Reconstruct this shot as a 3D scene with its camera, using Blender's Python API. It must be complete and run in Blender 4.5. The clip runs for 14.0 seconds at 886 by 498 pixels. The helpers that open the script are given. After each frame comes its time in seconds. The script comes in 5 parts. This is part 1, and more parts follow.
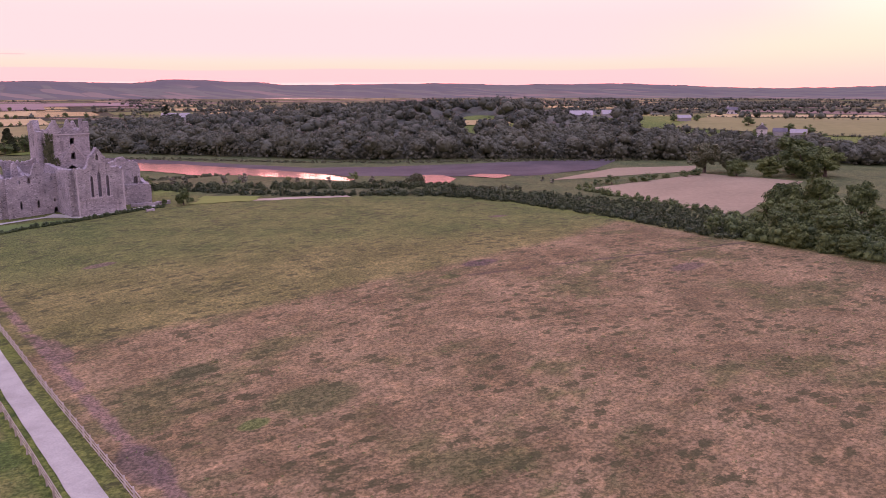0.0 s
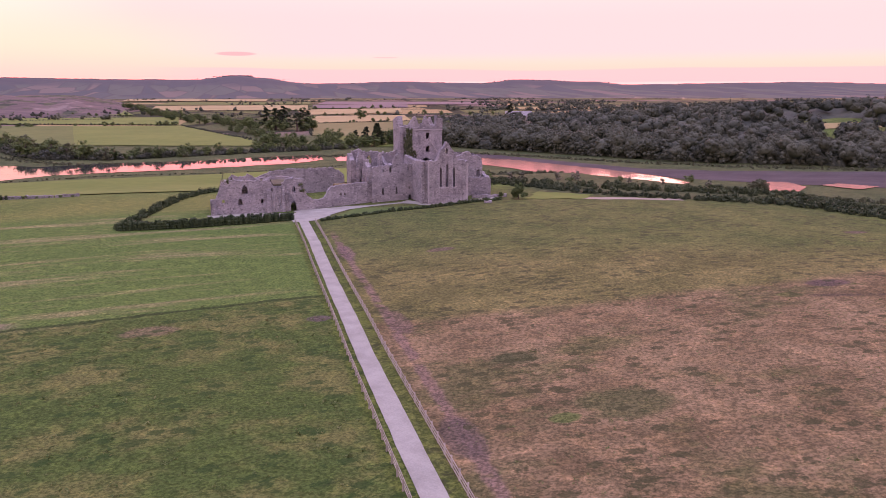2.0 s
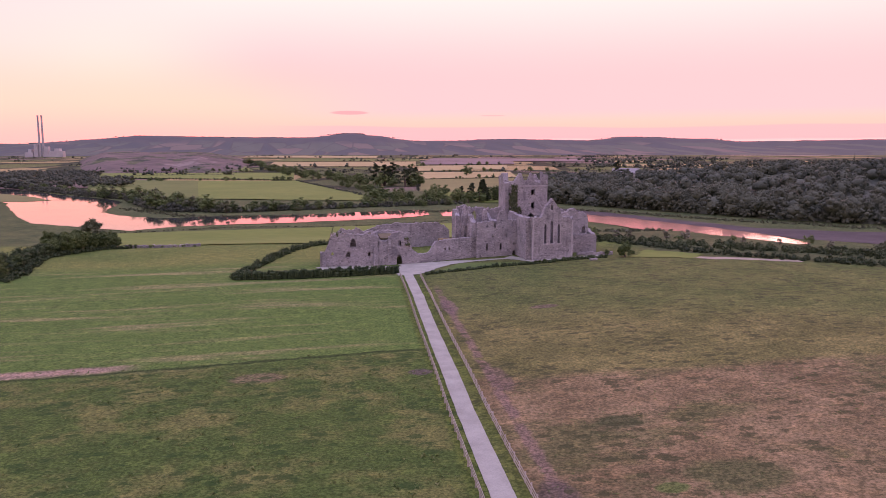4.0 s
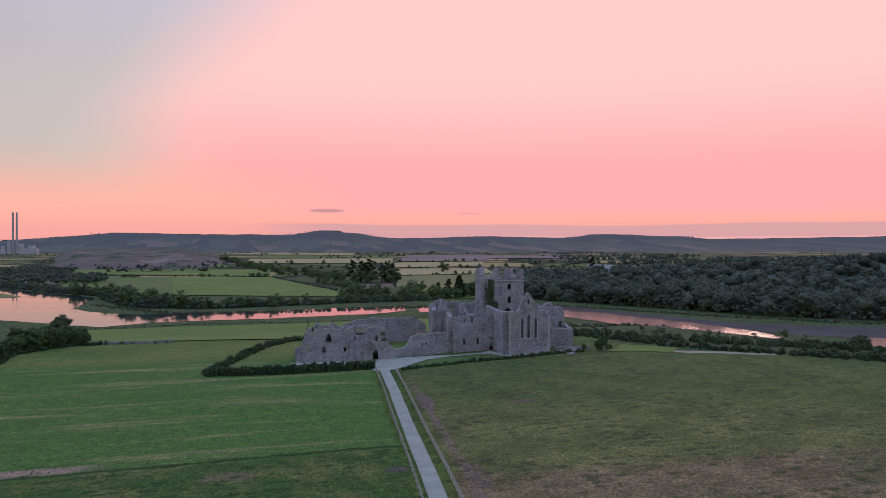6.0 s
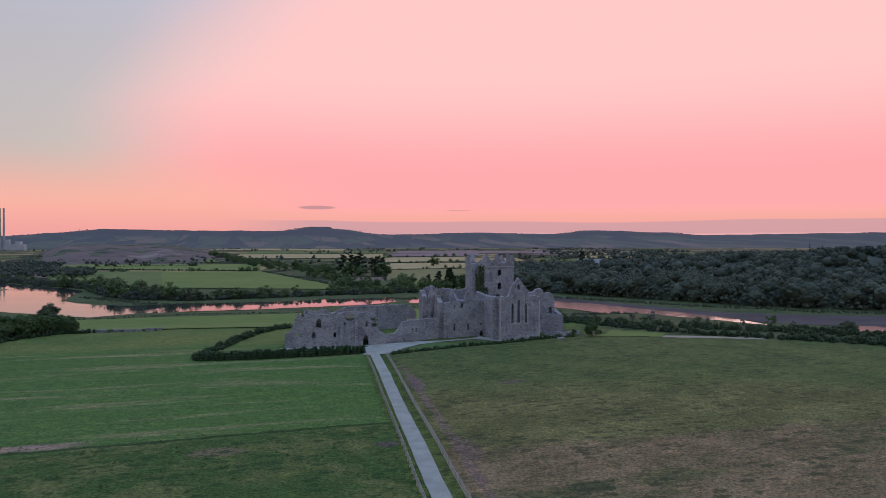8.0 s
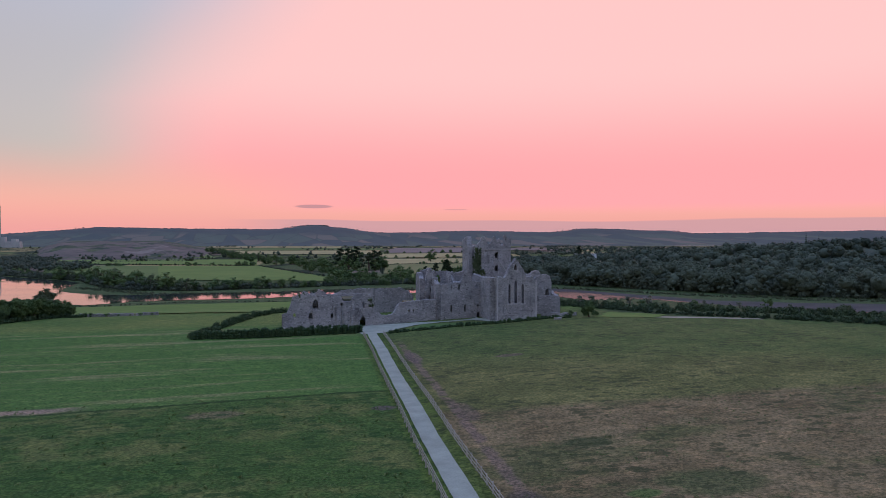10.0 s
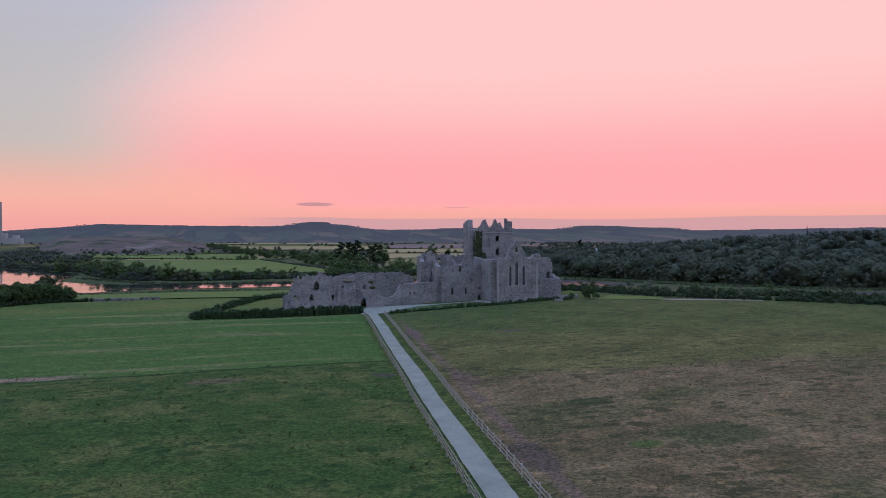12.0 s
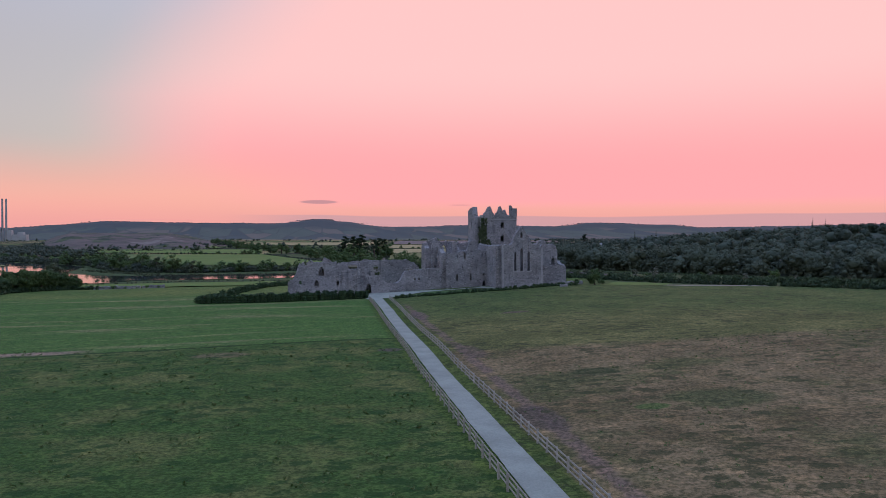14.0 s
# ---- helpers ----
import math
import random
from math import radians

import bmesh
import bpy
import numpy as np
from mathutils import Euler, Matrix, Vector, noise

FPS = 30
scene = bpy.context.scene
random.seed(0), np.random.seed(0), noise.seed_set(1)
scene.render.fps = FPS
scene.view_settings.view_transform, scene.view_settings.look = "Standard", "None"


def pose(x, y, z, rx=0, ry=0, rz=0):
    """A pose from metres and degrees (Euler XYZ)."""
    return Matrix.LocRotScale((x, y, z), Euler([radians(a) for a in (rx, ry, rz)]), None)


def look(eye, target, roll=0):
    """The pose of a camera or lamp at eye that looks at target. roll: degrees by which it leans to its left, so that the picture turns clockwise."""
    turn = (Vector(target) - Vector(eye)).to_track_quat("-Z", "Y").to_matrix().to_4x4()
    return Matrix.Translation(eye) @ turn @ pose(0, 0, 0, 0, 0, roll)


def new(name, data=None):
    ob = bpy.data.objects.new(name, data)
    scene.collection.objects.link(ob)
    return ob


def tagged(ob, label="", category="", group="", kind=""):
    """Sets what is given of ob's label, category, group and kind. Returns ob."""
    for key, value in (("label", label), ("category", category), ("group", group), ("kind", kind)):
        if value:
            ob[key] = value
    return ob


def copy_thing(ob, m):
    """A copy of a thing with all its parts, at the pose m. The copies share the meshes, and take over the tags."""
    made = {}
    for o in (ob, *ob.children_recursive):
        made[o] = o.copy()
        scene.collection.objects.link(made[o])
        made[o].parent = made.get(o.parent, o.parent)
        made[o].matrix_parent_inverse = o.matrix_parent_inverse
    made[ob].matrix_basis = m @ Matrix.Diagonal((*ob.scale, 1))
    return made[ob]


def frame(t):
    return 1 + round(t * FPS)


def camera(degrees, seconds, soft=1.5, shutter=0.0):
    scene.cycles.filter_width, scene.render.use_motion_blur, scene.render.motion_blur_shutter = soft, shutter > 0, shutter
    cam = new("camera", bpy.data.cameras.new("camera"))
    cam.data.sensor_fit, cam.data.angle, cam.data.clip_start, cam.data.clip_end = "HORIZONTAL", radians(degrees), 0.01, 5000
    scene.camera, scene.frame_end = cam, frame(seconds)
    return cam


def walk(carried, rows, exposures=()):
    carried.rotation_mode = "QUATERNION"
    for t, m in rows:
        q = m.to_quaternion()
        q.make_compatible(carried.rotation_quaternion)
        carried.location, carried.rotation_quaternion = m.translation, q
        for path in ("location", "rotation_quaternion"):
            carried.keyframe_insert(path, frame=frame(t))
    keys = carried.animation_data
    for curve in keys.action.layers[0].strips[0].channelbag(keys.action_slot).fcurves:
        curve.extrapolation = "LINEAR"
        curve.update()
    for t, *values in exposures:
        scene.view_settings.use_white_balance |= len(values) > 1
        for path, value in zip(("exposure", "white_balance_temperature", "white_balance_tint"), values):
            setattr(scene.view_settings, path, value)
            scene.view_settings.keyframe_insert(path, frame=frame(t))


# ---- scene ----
cam = camera(60.5, 14.0, soft=0.65)
PATH = [
    (0, pose(-54.15, -194.00, 29.75, 78.26, 0, -41.42)),
    (0.5, pose(-54.15, -194.00, 29.75, 78.19, 0, -37.70)),
    (1, pose(-54.15, -194.00, 29.75, 78.16, 0, -36.75)),
    (1.5, pose(-54.15, -194.00, 29.75, 78.21, 0, -29.02)),
    (2, pose(-54.15, -194.00, 29.75, 78.22, 0, -16.71)),
    (2.5, pose(-54.15, -194.00, 29.75, 78.21, 0, -13.98)),
    (3, pose(-54.15, -194.00, 29.75, 78.22, 0, -13.26)),
    (3.5, pose(-54.15, -194.00, 29.75, 78.52, 0, -8.99)),
    (4, pose(-54.15, -194.00, 29.75, 82.40, 0, -8.82)),
    (4.2, pose(-54.15, -194.00, 29.75, 84.31, 0, -9.06)),
    (6.5, pose(-54.15, -194.00, 28.50, 89.75, 0, -10.79)),
    (7, pose(-54.15, -194.00, 27.70, 89.64, 0, -11.02)),
    (7.5, pose(-54.15, -194.00, 26.90, 89.54, 0, -11.20)),
    (8, pose(-54.15, -194.00, 26.00, 89.46, 0, -11.31)),
    (10.5, pose(-54.15, -194.00, 19.90, 89.35, 0, -11.55)),
    (11, pose(-54.15, -194.00, 18.80, 89.29, 0, -11.43)),
    (11.5, pose(-54.15, -194.00, 17.80, 89.27, 0, -11.56)),
    (12, pose(-54.15, -194.00, 16.85, 89.22, 0, -11.47)),
    (12.5, pose(-54.21, -194.00, 15.95, 89.13, 0, -11.58)),
    (13, pose(-54.27, -194.00, 15.10, 89.14, 0, -11.59)),
    (13.5, pose(-54.33, -194.00, 14.40, 89.06, 0, -11.42)),
    (14, pose(-54.39, -194.00, 13.70, 89.04, 0, -11.17)),
]
EXPOSURES = [
    (0.0, 0.97, 8000, 62), (3.2, 0.95, 7950, 58), (4.2, 0.66, 7700, 54), (5.4, 0.16, 6600, 20), (6.5, -0.11, 6050, 9), (14.0, -0.12, 5900, 8),
]
walk(cam, PATH, EXPOSURES)

# ---------------------------------------------------------------- world and sun
SUN_BEARING, SUN_HEIGHT = 33.0, 3.0
world = bpy.data.worlds.new("dusk_sky")
scene.world = world
world.use_nodes = True


class Net:
    """Short hands for building node trees."""

    def __init__(self, tree):
        self.tree, self.nodes, self.links = tree, tree.nodes, tree.links

    def add(self, kind, inputs=None):
        node = self.nodes.new(kind)
        for key, value in (inputs or {}).items():
            self.put(node.inputs[key], value)
        return node

    def put(self, socket, value):
        if isinstance(value, bpy.types.NodeSocket):
            self.links.new(value, socket)
        else:
            socket.default_value = value

    def math(self, op, a, b=0.0, c=0.0, clamp=False):
        node = self.add("ShaderNodeMath")
        node.operation, node.use_clamp = op, clamp
        for n, v in enumerate((a, b, c)):
            self.put(node.inputs[n], v)
        return node.outputs[0]

    def step(self, value, low, high):
        """Smooth step; where low is above high it falls from 1 to 0."""
        if low > high:
            return self.math("SUBTRACT", 1.0, self.step(value, high, low))
        node = self.add("ShaderNodeMapRange", {"Value": value, "From Min": low, "From Max": high})
        node.interpolation_type = "SMOOTHSTEP"
        return node.outputs[0]

    def mix(self, fac, a, b, blend="MIX"):
        node = self.add("ShaderNodeMix")
        node.data_type, node.blend_type = "RGBA", blend
        self.put(node.inputs["Factor"], fac)
        for key, v in ((6, a), (7, b)):
            self.put(node.inputs[key], (*v, 1.0) if isinstance(v, tuple) and len(v) == 3 else v)
        return node.outputs[2]

    def noise(self, scale, detail=3.0, rough=0.55, vector=None, out="Fac", distortion=0.0):
        node = self.add("ShaderNodeTexNoise", {"Scale": scale, "Detail": detail, "Roughness": rough, "Distortion": distortion})
        if vector is not None:
            self.links.new(vector, node.inputs["Vector"])
        return node.outputs[out]

    def place(self, sx=1.0, sy=1.0, sz=1.0, turn=0.0):
        geo = self.add("ShaderNodeNewGeometry")
        m = self.add("ShaderNodeMapping", {"Vector": geo.outputs["Position"], "Scale": (sx, sy, sz), "Rotation": (0, 0, radians(turn))})
        return m.outputs[0]


def build_sky():
    net = Net(world.node_tree)
    net.nodes.clear()
    co = net.add("ShaderNodeTexCoord").outputs["Generated"]
    xyz = net.add("ShaderNodeSeparateXYZ", {0: co})
    x, y, z = xyz.outputs
    sky = net.add("ShaderNodeTexSky")
    sky.sky_type, sky.sun_disc = "NISHITA", False
    sky.sun_elevation, sky.sun_rotation = radians(SUN_HEIGHT), radians(SUN_BEARING)
    sky.air_density, sky.dust_density = 1.3, 2.0
    high = net.mix(1.0, sky.outputs[0], (0.11, 0.11, 0.11), "MULTIPLY")
    # thin bright veil over the whole dome, bluish away from the sunset
    veil = net.mix(net.step(z, 0.20, 0.66), (0.40, 0.345, 0.40), (0.48, 0.62, 1.04))
    dome = net.mix(1.0, high, veil, "ADD")
    # the sunset glow
    sx, sy = math.sin(radians(SUN_BEARING - 4)), math.cos(radians(SUN_BEARING - 4))
    flat = net.math("SQRT", net.math("ADD", net.math("MULTIPLY", x, x), net.math("MULTIPLY", y, y)))
    toward = net.math("DIVIDE", net.math("ADD", net.math("MULTIPLY", x, sx), net.math("MULTIPLY", y, sy)), flat)
    wisp = net.noise(2.2, 3.0, 0.5, co)
    lean = net.math("ADD", toward, net.math("MULTIPLY", net.math("SUBTRACT", wisp, 0.5), 0.05))
    lean = net.math("ADD", lean, net.math("MULTIPLY", net.math("MAXIMUM", net.math("SUBTRACT", z, 0.17), 0.0), -0.56))
    glow = net.step(lean, 0.70, 0.85)
    rose = net.mix(net.step(z, 0.08, 0.22), (1.16, 0.440, 0.425), (1.16, 0.635, 0.575))
    pink = net.mix(glow, dome, rose)
    # the low orange belt and the mauve bank of cloud on the horizon
    belt = net.math("MULTIPLY", net.step(z, 0.125, 0.03), net.math("SUBTRACT", 1.0, net.math("MULTIPLY", net.step(toward, 0.80, 0.94), net.step(z, 0.03, 0.05))))
    belt = net.math("MULTIPLY", belt, net.step(toward, -0.3, 0.6))
    warm = net.mix(net.step(z, 0.0, 0.06), (0.98, 0.39, 0.345), (1.10, 0.50, 0.37))
    lit = net.mix(belt, pink, warm)
    stretch = net.add("ShaderNodeMapping", {"Vector": co, "Scale": (3.0, 3.0, 26.0)})
    edge = net.math("ADD", z, net.math("MULTIPLY", net.math("SUBTRACT", net.noise(1.0, 2.0, 0.5, stretch.outputs[0]), 0.5), 0.012))
    bank = net.math("MULTIPLY", net.step(edge, 0.0275, 0.0255), net.step(toward, 0.82, 0.90))
    streak = net.math("MULTIPLY", net.step(edge, 0.012, 0.009), net.step(toward, 0.965, 0.985))
    lit = net.mix(net.math("MULTIPLY", bank, 0.75), lit, (0.66, 0.37, 0.38))
    lit = net.mix(net.math("MULTIPLY", streak, 0.7), lit, (1.0, 0.48, 0.45))
    for turn, rise, wide, tall, dark in ((1.9, 2.55, 1.45, 0.15, 0.65), (12.5, 2.35, 1.0, 0.05, 0.35)):
        bx, by = math.sin(radians(turn + 90)), math.cos(radians(turn + 90))
        across = net.math("DIVIDE", net.math("ADD", net.math("MULTIPLY", x, bx), net.math("MULTIPLY", y, by)), radians(wide))
        up = net.math("DIVIDE", net.math("SUBTRACT", z, math.sin(radians(rise))), radians(tall))
        spot = net.math("ADD", net.math("MULTIPLY", across, across), net.math("MULTIPLY", up, up))
        spot = net.math("MULTIPLY", net.step(spot, 1.2, 0.5), net.step(net.math("ADD", net.math("MULTIPLY", x, math.sin(radians(turn))), net.math("MULTIPLY", y, math.cos(radians(turn)))), 0.0, 0.5))
        lit = net.mix(net.math("MULTIPLY", spot, dark), lit, (0.42, 0.24, 0.27))
    back = net.add("ShaderNodeBackground", {"Color": lit, "Strength": 1.0})
    out = net.add("ShaderNodeOutputWorld", {"Surface": back.outputs[0]})


build_sky()
sun_data = bpy.data.lights.new("sun", "SUN")
sun_data.energy, sun_data.angle, sun_data.color = 0.30, radians(12), (1.0, 0.62, 0.48)
sun = new("sun", sun_data)
far_sun = Vector((math.sin(radians(SUN_BEARING)), math.cos(radians(SUN_BEARING)), math.tan(radians(SUN_HEIGHT)))) * 400
sun.matrix_world = look(far_sun, (0, 0, 0))

# ---------------------------------------------------------------- lie of the land
CX, CY = -54.15, -194.0


def sm(v, a, b):
    """Smooth step from 0 at a to 1 at b."""
    t = np.clip((v - a) / (b - a), 0.0, 1.0)
    return t * t * (3 - 2 * t)


def bearing(x, y):
    return np.degrees(np.arctan2(x - CX, y - CY))


def wood_edge(b):
    """Distance at which the river woods begin, by bearing."""
    return np.interp(b, [15, 19.4, 25.5, 33.6, 46.4, 59.7, 80], [520, 484, 447, 409, 413, 426, 440])


def height(x, y):
    """Height of the ground: the abbey's rise, the river valley, the wooded bank and the plain beyond."""
    x, y = np.asarray(x, float), np.asarray(y, float)
    r, b = np.hypot(x - CX, y - CY), bearing(x, y)
    rise = -0.2 + 0.045 * np.clip(x, -38, 14) + 0.012 * np.clip(x + 38, -90, 0)
    rise = rise - 0.5 * np.exp(-((y + 55) / 24) ** 2) * sm(-x, 0, 40) - 0.4 * sm(-y, 70, 150)
    rise = rise + 0.5 * np.exp(-(((x - 60) / 45) ** 2 + ((y + 50) / 50) ** 2))
    low = np.maximum.reduce([sm(y, 48, 130), sm(x, 98, 132), sm(-x, 140, 190), sm(x + 0.45 * y, 94, 132)])
    z = rise * (1 - low) - 6.8 * low
    bank = np.interp(b, [14, 20, 32, 45, 62, 80], [0, 2, 12, 19, 16, 14]) * sm(r - wood_edge(b), 0, 190)
    bank = bank * (1 - 0.85 * sm(r, 850, 1700))
    plain = 7.0 * sm(r, 700, 1700)
    z = z + bank + plain
    return z + 0.12 * np.sin(x * 0.11 + 1.3 * np.sin(y * 0.06)) * np.cos(y * 0.09)


# ---------------------------------------------------------------- materials


def material(name, rough=0.9, spec=0.2):
    m = bpy.data.materials.new(name)
    m.use_nodes = True
    net = Net(m.node_tree)
    shader = net.nodes["Principled BSDF"]
    shader.inputs["Roughness"].default_value = rough
    shader.inputs["Specular IOR Level"].default_value = spec
    return m, net, shader


def bump(net, shader, value, strength, distance):
    node = net.add("ShaderNodeBump", {"Height": value, "Strength": strength, "Distance": distance})
    net.links.new(node.outputs[0], shader.inputs["Normal"])


def mottled(name, dark, light, scale, fine, rough=0.9, relief=0.4, depth=0.05, stretch=(1, 1, 1), island=0.0, spec=0.2):
    """A plain two-tone surface with large stains, fine grain and relief."""
    m, net, shader = material(name, rough, spec)
    at = net.place(*stretch)
    big, small = net.noise(scale, 4, 0.6, at), net.noise(fine, 3, 0.6, at)
    value = net.math("ADD", net.math("MULTIPLY", big, 0.6), net.math("MULTIPLY", small, 0.4))
    if island:
        geo = net.add("ShaderNodeNewGeometry")
        value = net.math("ADD", value, net.math("MULTIPLY", net.math("SUBTRACT", geo.outputs["Random Per Island"], 0.5), island))
    colour = net.mix(net.step(value, 0.28, 0.72), dark, light)
    net.links.new(colour, shader.inputs["Base Color"])
    bump(net, shader, small, relief, depth)
    return m


def stone(name, dark, light, lichen):
    """Coursed rubble masonry with weathering, lichen and small uneven stones."""
    m, net, shader = material(name, 0.93, 0.15)
    at = net.place(1, 1, 1.9)
    cells = net.add("ShaderNodeTexVoronoi", {"Vector": at, "Scale": 2.7, "Randomness": 0.95})
    joint = net.add("ShaderNodeTexVoronoi", {"Vector": at, "Scale": 2.7, "Randomness": 0.95})
    joint.feature = "DISTANCE_TO_EDGE"
    value = net.math("ADD", net.math("MULTIPLY", net.noise(0.16, 5, 0.62, at), 0.6), net.math("MULTIPLY", net.noise(0.9, 5, 0.7, at), 0.4))
    colour = net.mix(net.step(value, 0.36, 0.62), dark, light)
    tone = net.add("ShaderNodeSeparateXYZ", {0: cells.outputs["Color"]}).outputs
    colour = net.mix(0.30, colour, net.mix(net.step(tone[1], 0.1, 0.9), dark, light))
    # pale lichen, dark damp blotches and thin rain streaks
    colour = net.mix(net.math("MULTIPLY", net.step(net.noise(0.42, 6, 0.75, at), 0.57, 0.70), 0.40), colour, lichen)
    colour = net.mix(net.math("MULTIPLY", net.step(net.noise(0.28, 6, 0.80, net.place(1, 1, 1, 50)), 0.56, 0.68), 0.60), colour, (0.105, 0.100, 0.112))
    colour = net.mix(net.math("MULTIPLY", net.step(net.noise(1.0, 3, 0.6, net.place(0.9, 0.9, 0.10)), 0.58, 0.72), 0.45), colour, (0.105, 0.100, 0.105))
    # joints, missing stones and putlog holes
    colour = net.mix(net.math("MULTIPLY", net.step(joint.outputs[0], 0.07, 0.01), 0.22), colour, (0.11, 0.10, 0.10))
    colour = net.mix(net.math("MULTIPLY", net.step(tone[0], 0.93, 0.96), 0.55), colour, (0.060, 0.056, 0.060))
    colour = net.mix(net.math("MULTIPLY", net.step(tone[2], 0.06, 0.03), 0.45), colour, lichen)
    net.links.new(colour, shader.inputs["Base Color"])
    relief = net.math("ADD", net.step(joint.outputs[0], 0.0, 0.12), net.math("ADD", tone[2], net.math("MULTIPLY", net.noise(3.0, 4, 0.65, at), 1.2)))
    bump(net, shader, relief, 0.7, 0.07)
    return m


def foliage(name, dark, light, rough=0.75, stands=0.0, island=0.55, fleck=1.3):
    m, net, shader = material(name, rough, 0.15)
    geo, info = net.add("ShaderNodeNewGeometry"), net.add("ShaderNodeObjectInfo")
    value = net.math("ADD", net.math("ADD", net.math("MULTIPLY", geo.outputs["Random Per Island"], island), 0.275 - island / 2), net.math("MULTIPLY", net.noise(0.16, 3, 0.6, net.place()), 0.75))
    value = net.math("ADD", value, net.math("MULTIPLY", net.math("SUBTRACT", info.outputs["Random"], 0.5), 0.35))
    spray = net.noise(1.1, 4, 0.7, net.place())
    value = net.math("ADD", value, net.math("MULTIPLY", net.math("SUBTRACT", spray, 0.5), fleck))
    if stands:
        value = net.math("ADD", value, net.math("MULTIPLY", net.math("SUBTRACT", net.noise(0.022, 3, 0.6, net.place()), 0.5), stands))
    net.links.new(net.mix(net.step(value, 0.15, 1.05), dark, light), shader.inputs["Base Color"])
    bump(net, shader, net.math("ADD", spray, net.math("MULTIPLY", net.noise(3.5, 2, 0.6, net.place()), 0.4)), 0.6, 0.3)
    return m


def pasture():
    """The ground sheet: grazed pasture, the drier field, the worn strips and the river flats."""
    m, net, shader = material("pasture", 0.95, 0.1)
    at = net.place()
    x, y, z = net.add("ShaderNodeSeparateXYZ", {0: at}).outputs
    broad, mid = net.noise(0.018, 4, 0.55, at), net.noise(0.09, 5, 0.6, at)
    tuft, fine = net.noise(0.9, 4, 0.7, net.place(1, 1.1, 1)), net.noise(5.0, 3, 0.6, at)
    wob = net.math("MULTIPLY", net.math("SUBTRACT", net.noise(0.05, 5, 0.65, at), 0.5), 26.0)
    wob2 = net.math("MULTIPLY", net.math("SUBTRACT", net.noise(0.35, 4, 0.65, at), 0.5), 3.0)
    green = net.mix(net.step(mid, 0.3, 0.7), (0.052, 0.105, 0.032), (0.090, 0.145, 0.046))
    # left field: a darker close sward near, a paler mown one beyond the old furrow
    furrow = net.math("ADD", net.math("ADD", y, 73.5), net.math("ADD", net.math("MULTIPLY", x, -0.095), net.math("MULTIPLY", wob2, 0.8)))
    streak = net.noise(1.0, 4, 0.6, net.place(0.02, 0.22, 1, -8))
    mown = net.mix(net.step(streak, 0.48, 0.68), (0.074, 0.140, 0.034), (0.175, 0.185, 0.078))
    close = net.mix(net.step(net.noise(0.13, 4, 0.65, at), 0.42, 0.66), (0.052, 0.096, 0.024), (0.112, 0.128, 0.042))
    left = net.mix(net.step(furrow, -2.0, 1.5), close, mown)
    left = net.mix(net.math("MULTIPLY", net.step(net.math("ABSOLUTE", net.math("SUBTRACT", furrow, 0.4)), 1.0, 0.25), 0.85), left, (0.022, 0.044, 0.014))
    bare = net.math("MULTIPLY", net.step(net.math("ABSOLUTE", net.math("SUBTRACT", furrow, 3.0)), 2.6, 0.8), net.step(net.math("ADD", x, wob2), -80.0, -88.0))
    left = net.mix(bare, left, (0.26, 0.19, 0.14))
    # right field: green by the abbey, olive, then dry brown grass
    d1 = net.math("ADD", net.math("ADD", y, 62.0), net.math("ADD", net.math("MULTIPLY", x, 0.35), net.math("MULTIPLY", wob, 0.7)))
    off = net.math("SUBTRACT", x, 20.0)
    d2 = net.math("ADD", net.math("ADD", y, 99.5), net.math("ADD", net.math("MULTIPLY", net.math("MULTIPLY", off, off), -0.0016), net.math("MULTIPLY", wob, 0.14)))
    olive = net.mix(net.step(mid, 0.32, 0.68), (0.094, 0.102, 0.036), (0.152, 0.148, 0.056))
    dry = net.mix(net.step(mid, 0.30, 0.70), (0.122, 0.094, 0.048), (0.222, 0.166, 0.090))
    patch = net.step(net.noise(0.045, 5, 0.7, net.place(1, 1.6, 1)), 0.50, 0.63)
    dry = net.mix(net.math("MULTIPLY", patch, 0.75), dry, (0.075, 0.088, 0.034))
    right = net.mix(net.step(d1, -14.0, 10.0), olive, net.mix(net.step(mid, 0.3, 0.7), (0.066, 0.098, 0.030), (0.102, 0.124, 0.042)))
    right = net.mix(net.step(d2, 2.5, -2.0), right, dry)
    swath = net.noise(1.0, 4, 0.65, net.place(0.30, 0.9, 1, -14))
    right = net.mix(net.step(swath, 0.40, 0.60), net.mix(1.0, right, (0.90, 0.92, 0.90), "MULTIPLY"), net.mix(1.0, right, (1.10, 1.08, 1.08), "MULTIPLY"))
    worn = net.math("ADD", x, net.math("ADD", 28.6, net.math("ADD", net.math("MULTIPLY", y, -0.035), net.math("MULTIPLY", wob2, 0.5))))
    worn = net.math("MULTIPLY", net.step(net.math("ABSOLUTE", worn), 1.05, 0.3), net.step(net.noise(0.16, 3, 0.6, at), 0.30, 0.46))
    worn = net.math("MULTIPLY", worn, net.step(y, -22.0, -30.0))
    right = net.mix(net.math("MULTIPLY", worn, 0.85), right, (0.165, 0.118, 0.092))
    side = net.step(net.math("ADD", x, net.math("ADD", 37.4, net.math("MULTIPLY", net.math("ADD", y, 85.0), -0.03))), -0.6, 0.6)
    near = net.mix(side, left, right)
    # the uncut verges inside the fences
    centre = net.math("ADD", x, net.math("ADD", 34.0, net.math("MULTIPLY", net.math("ADD", y, 8.0), -0.038)))
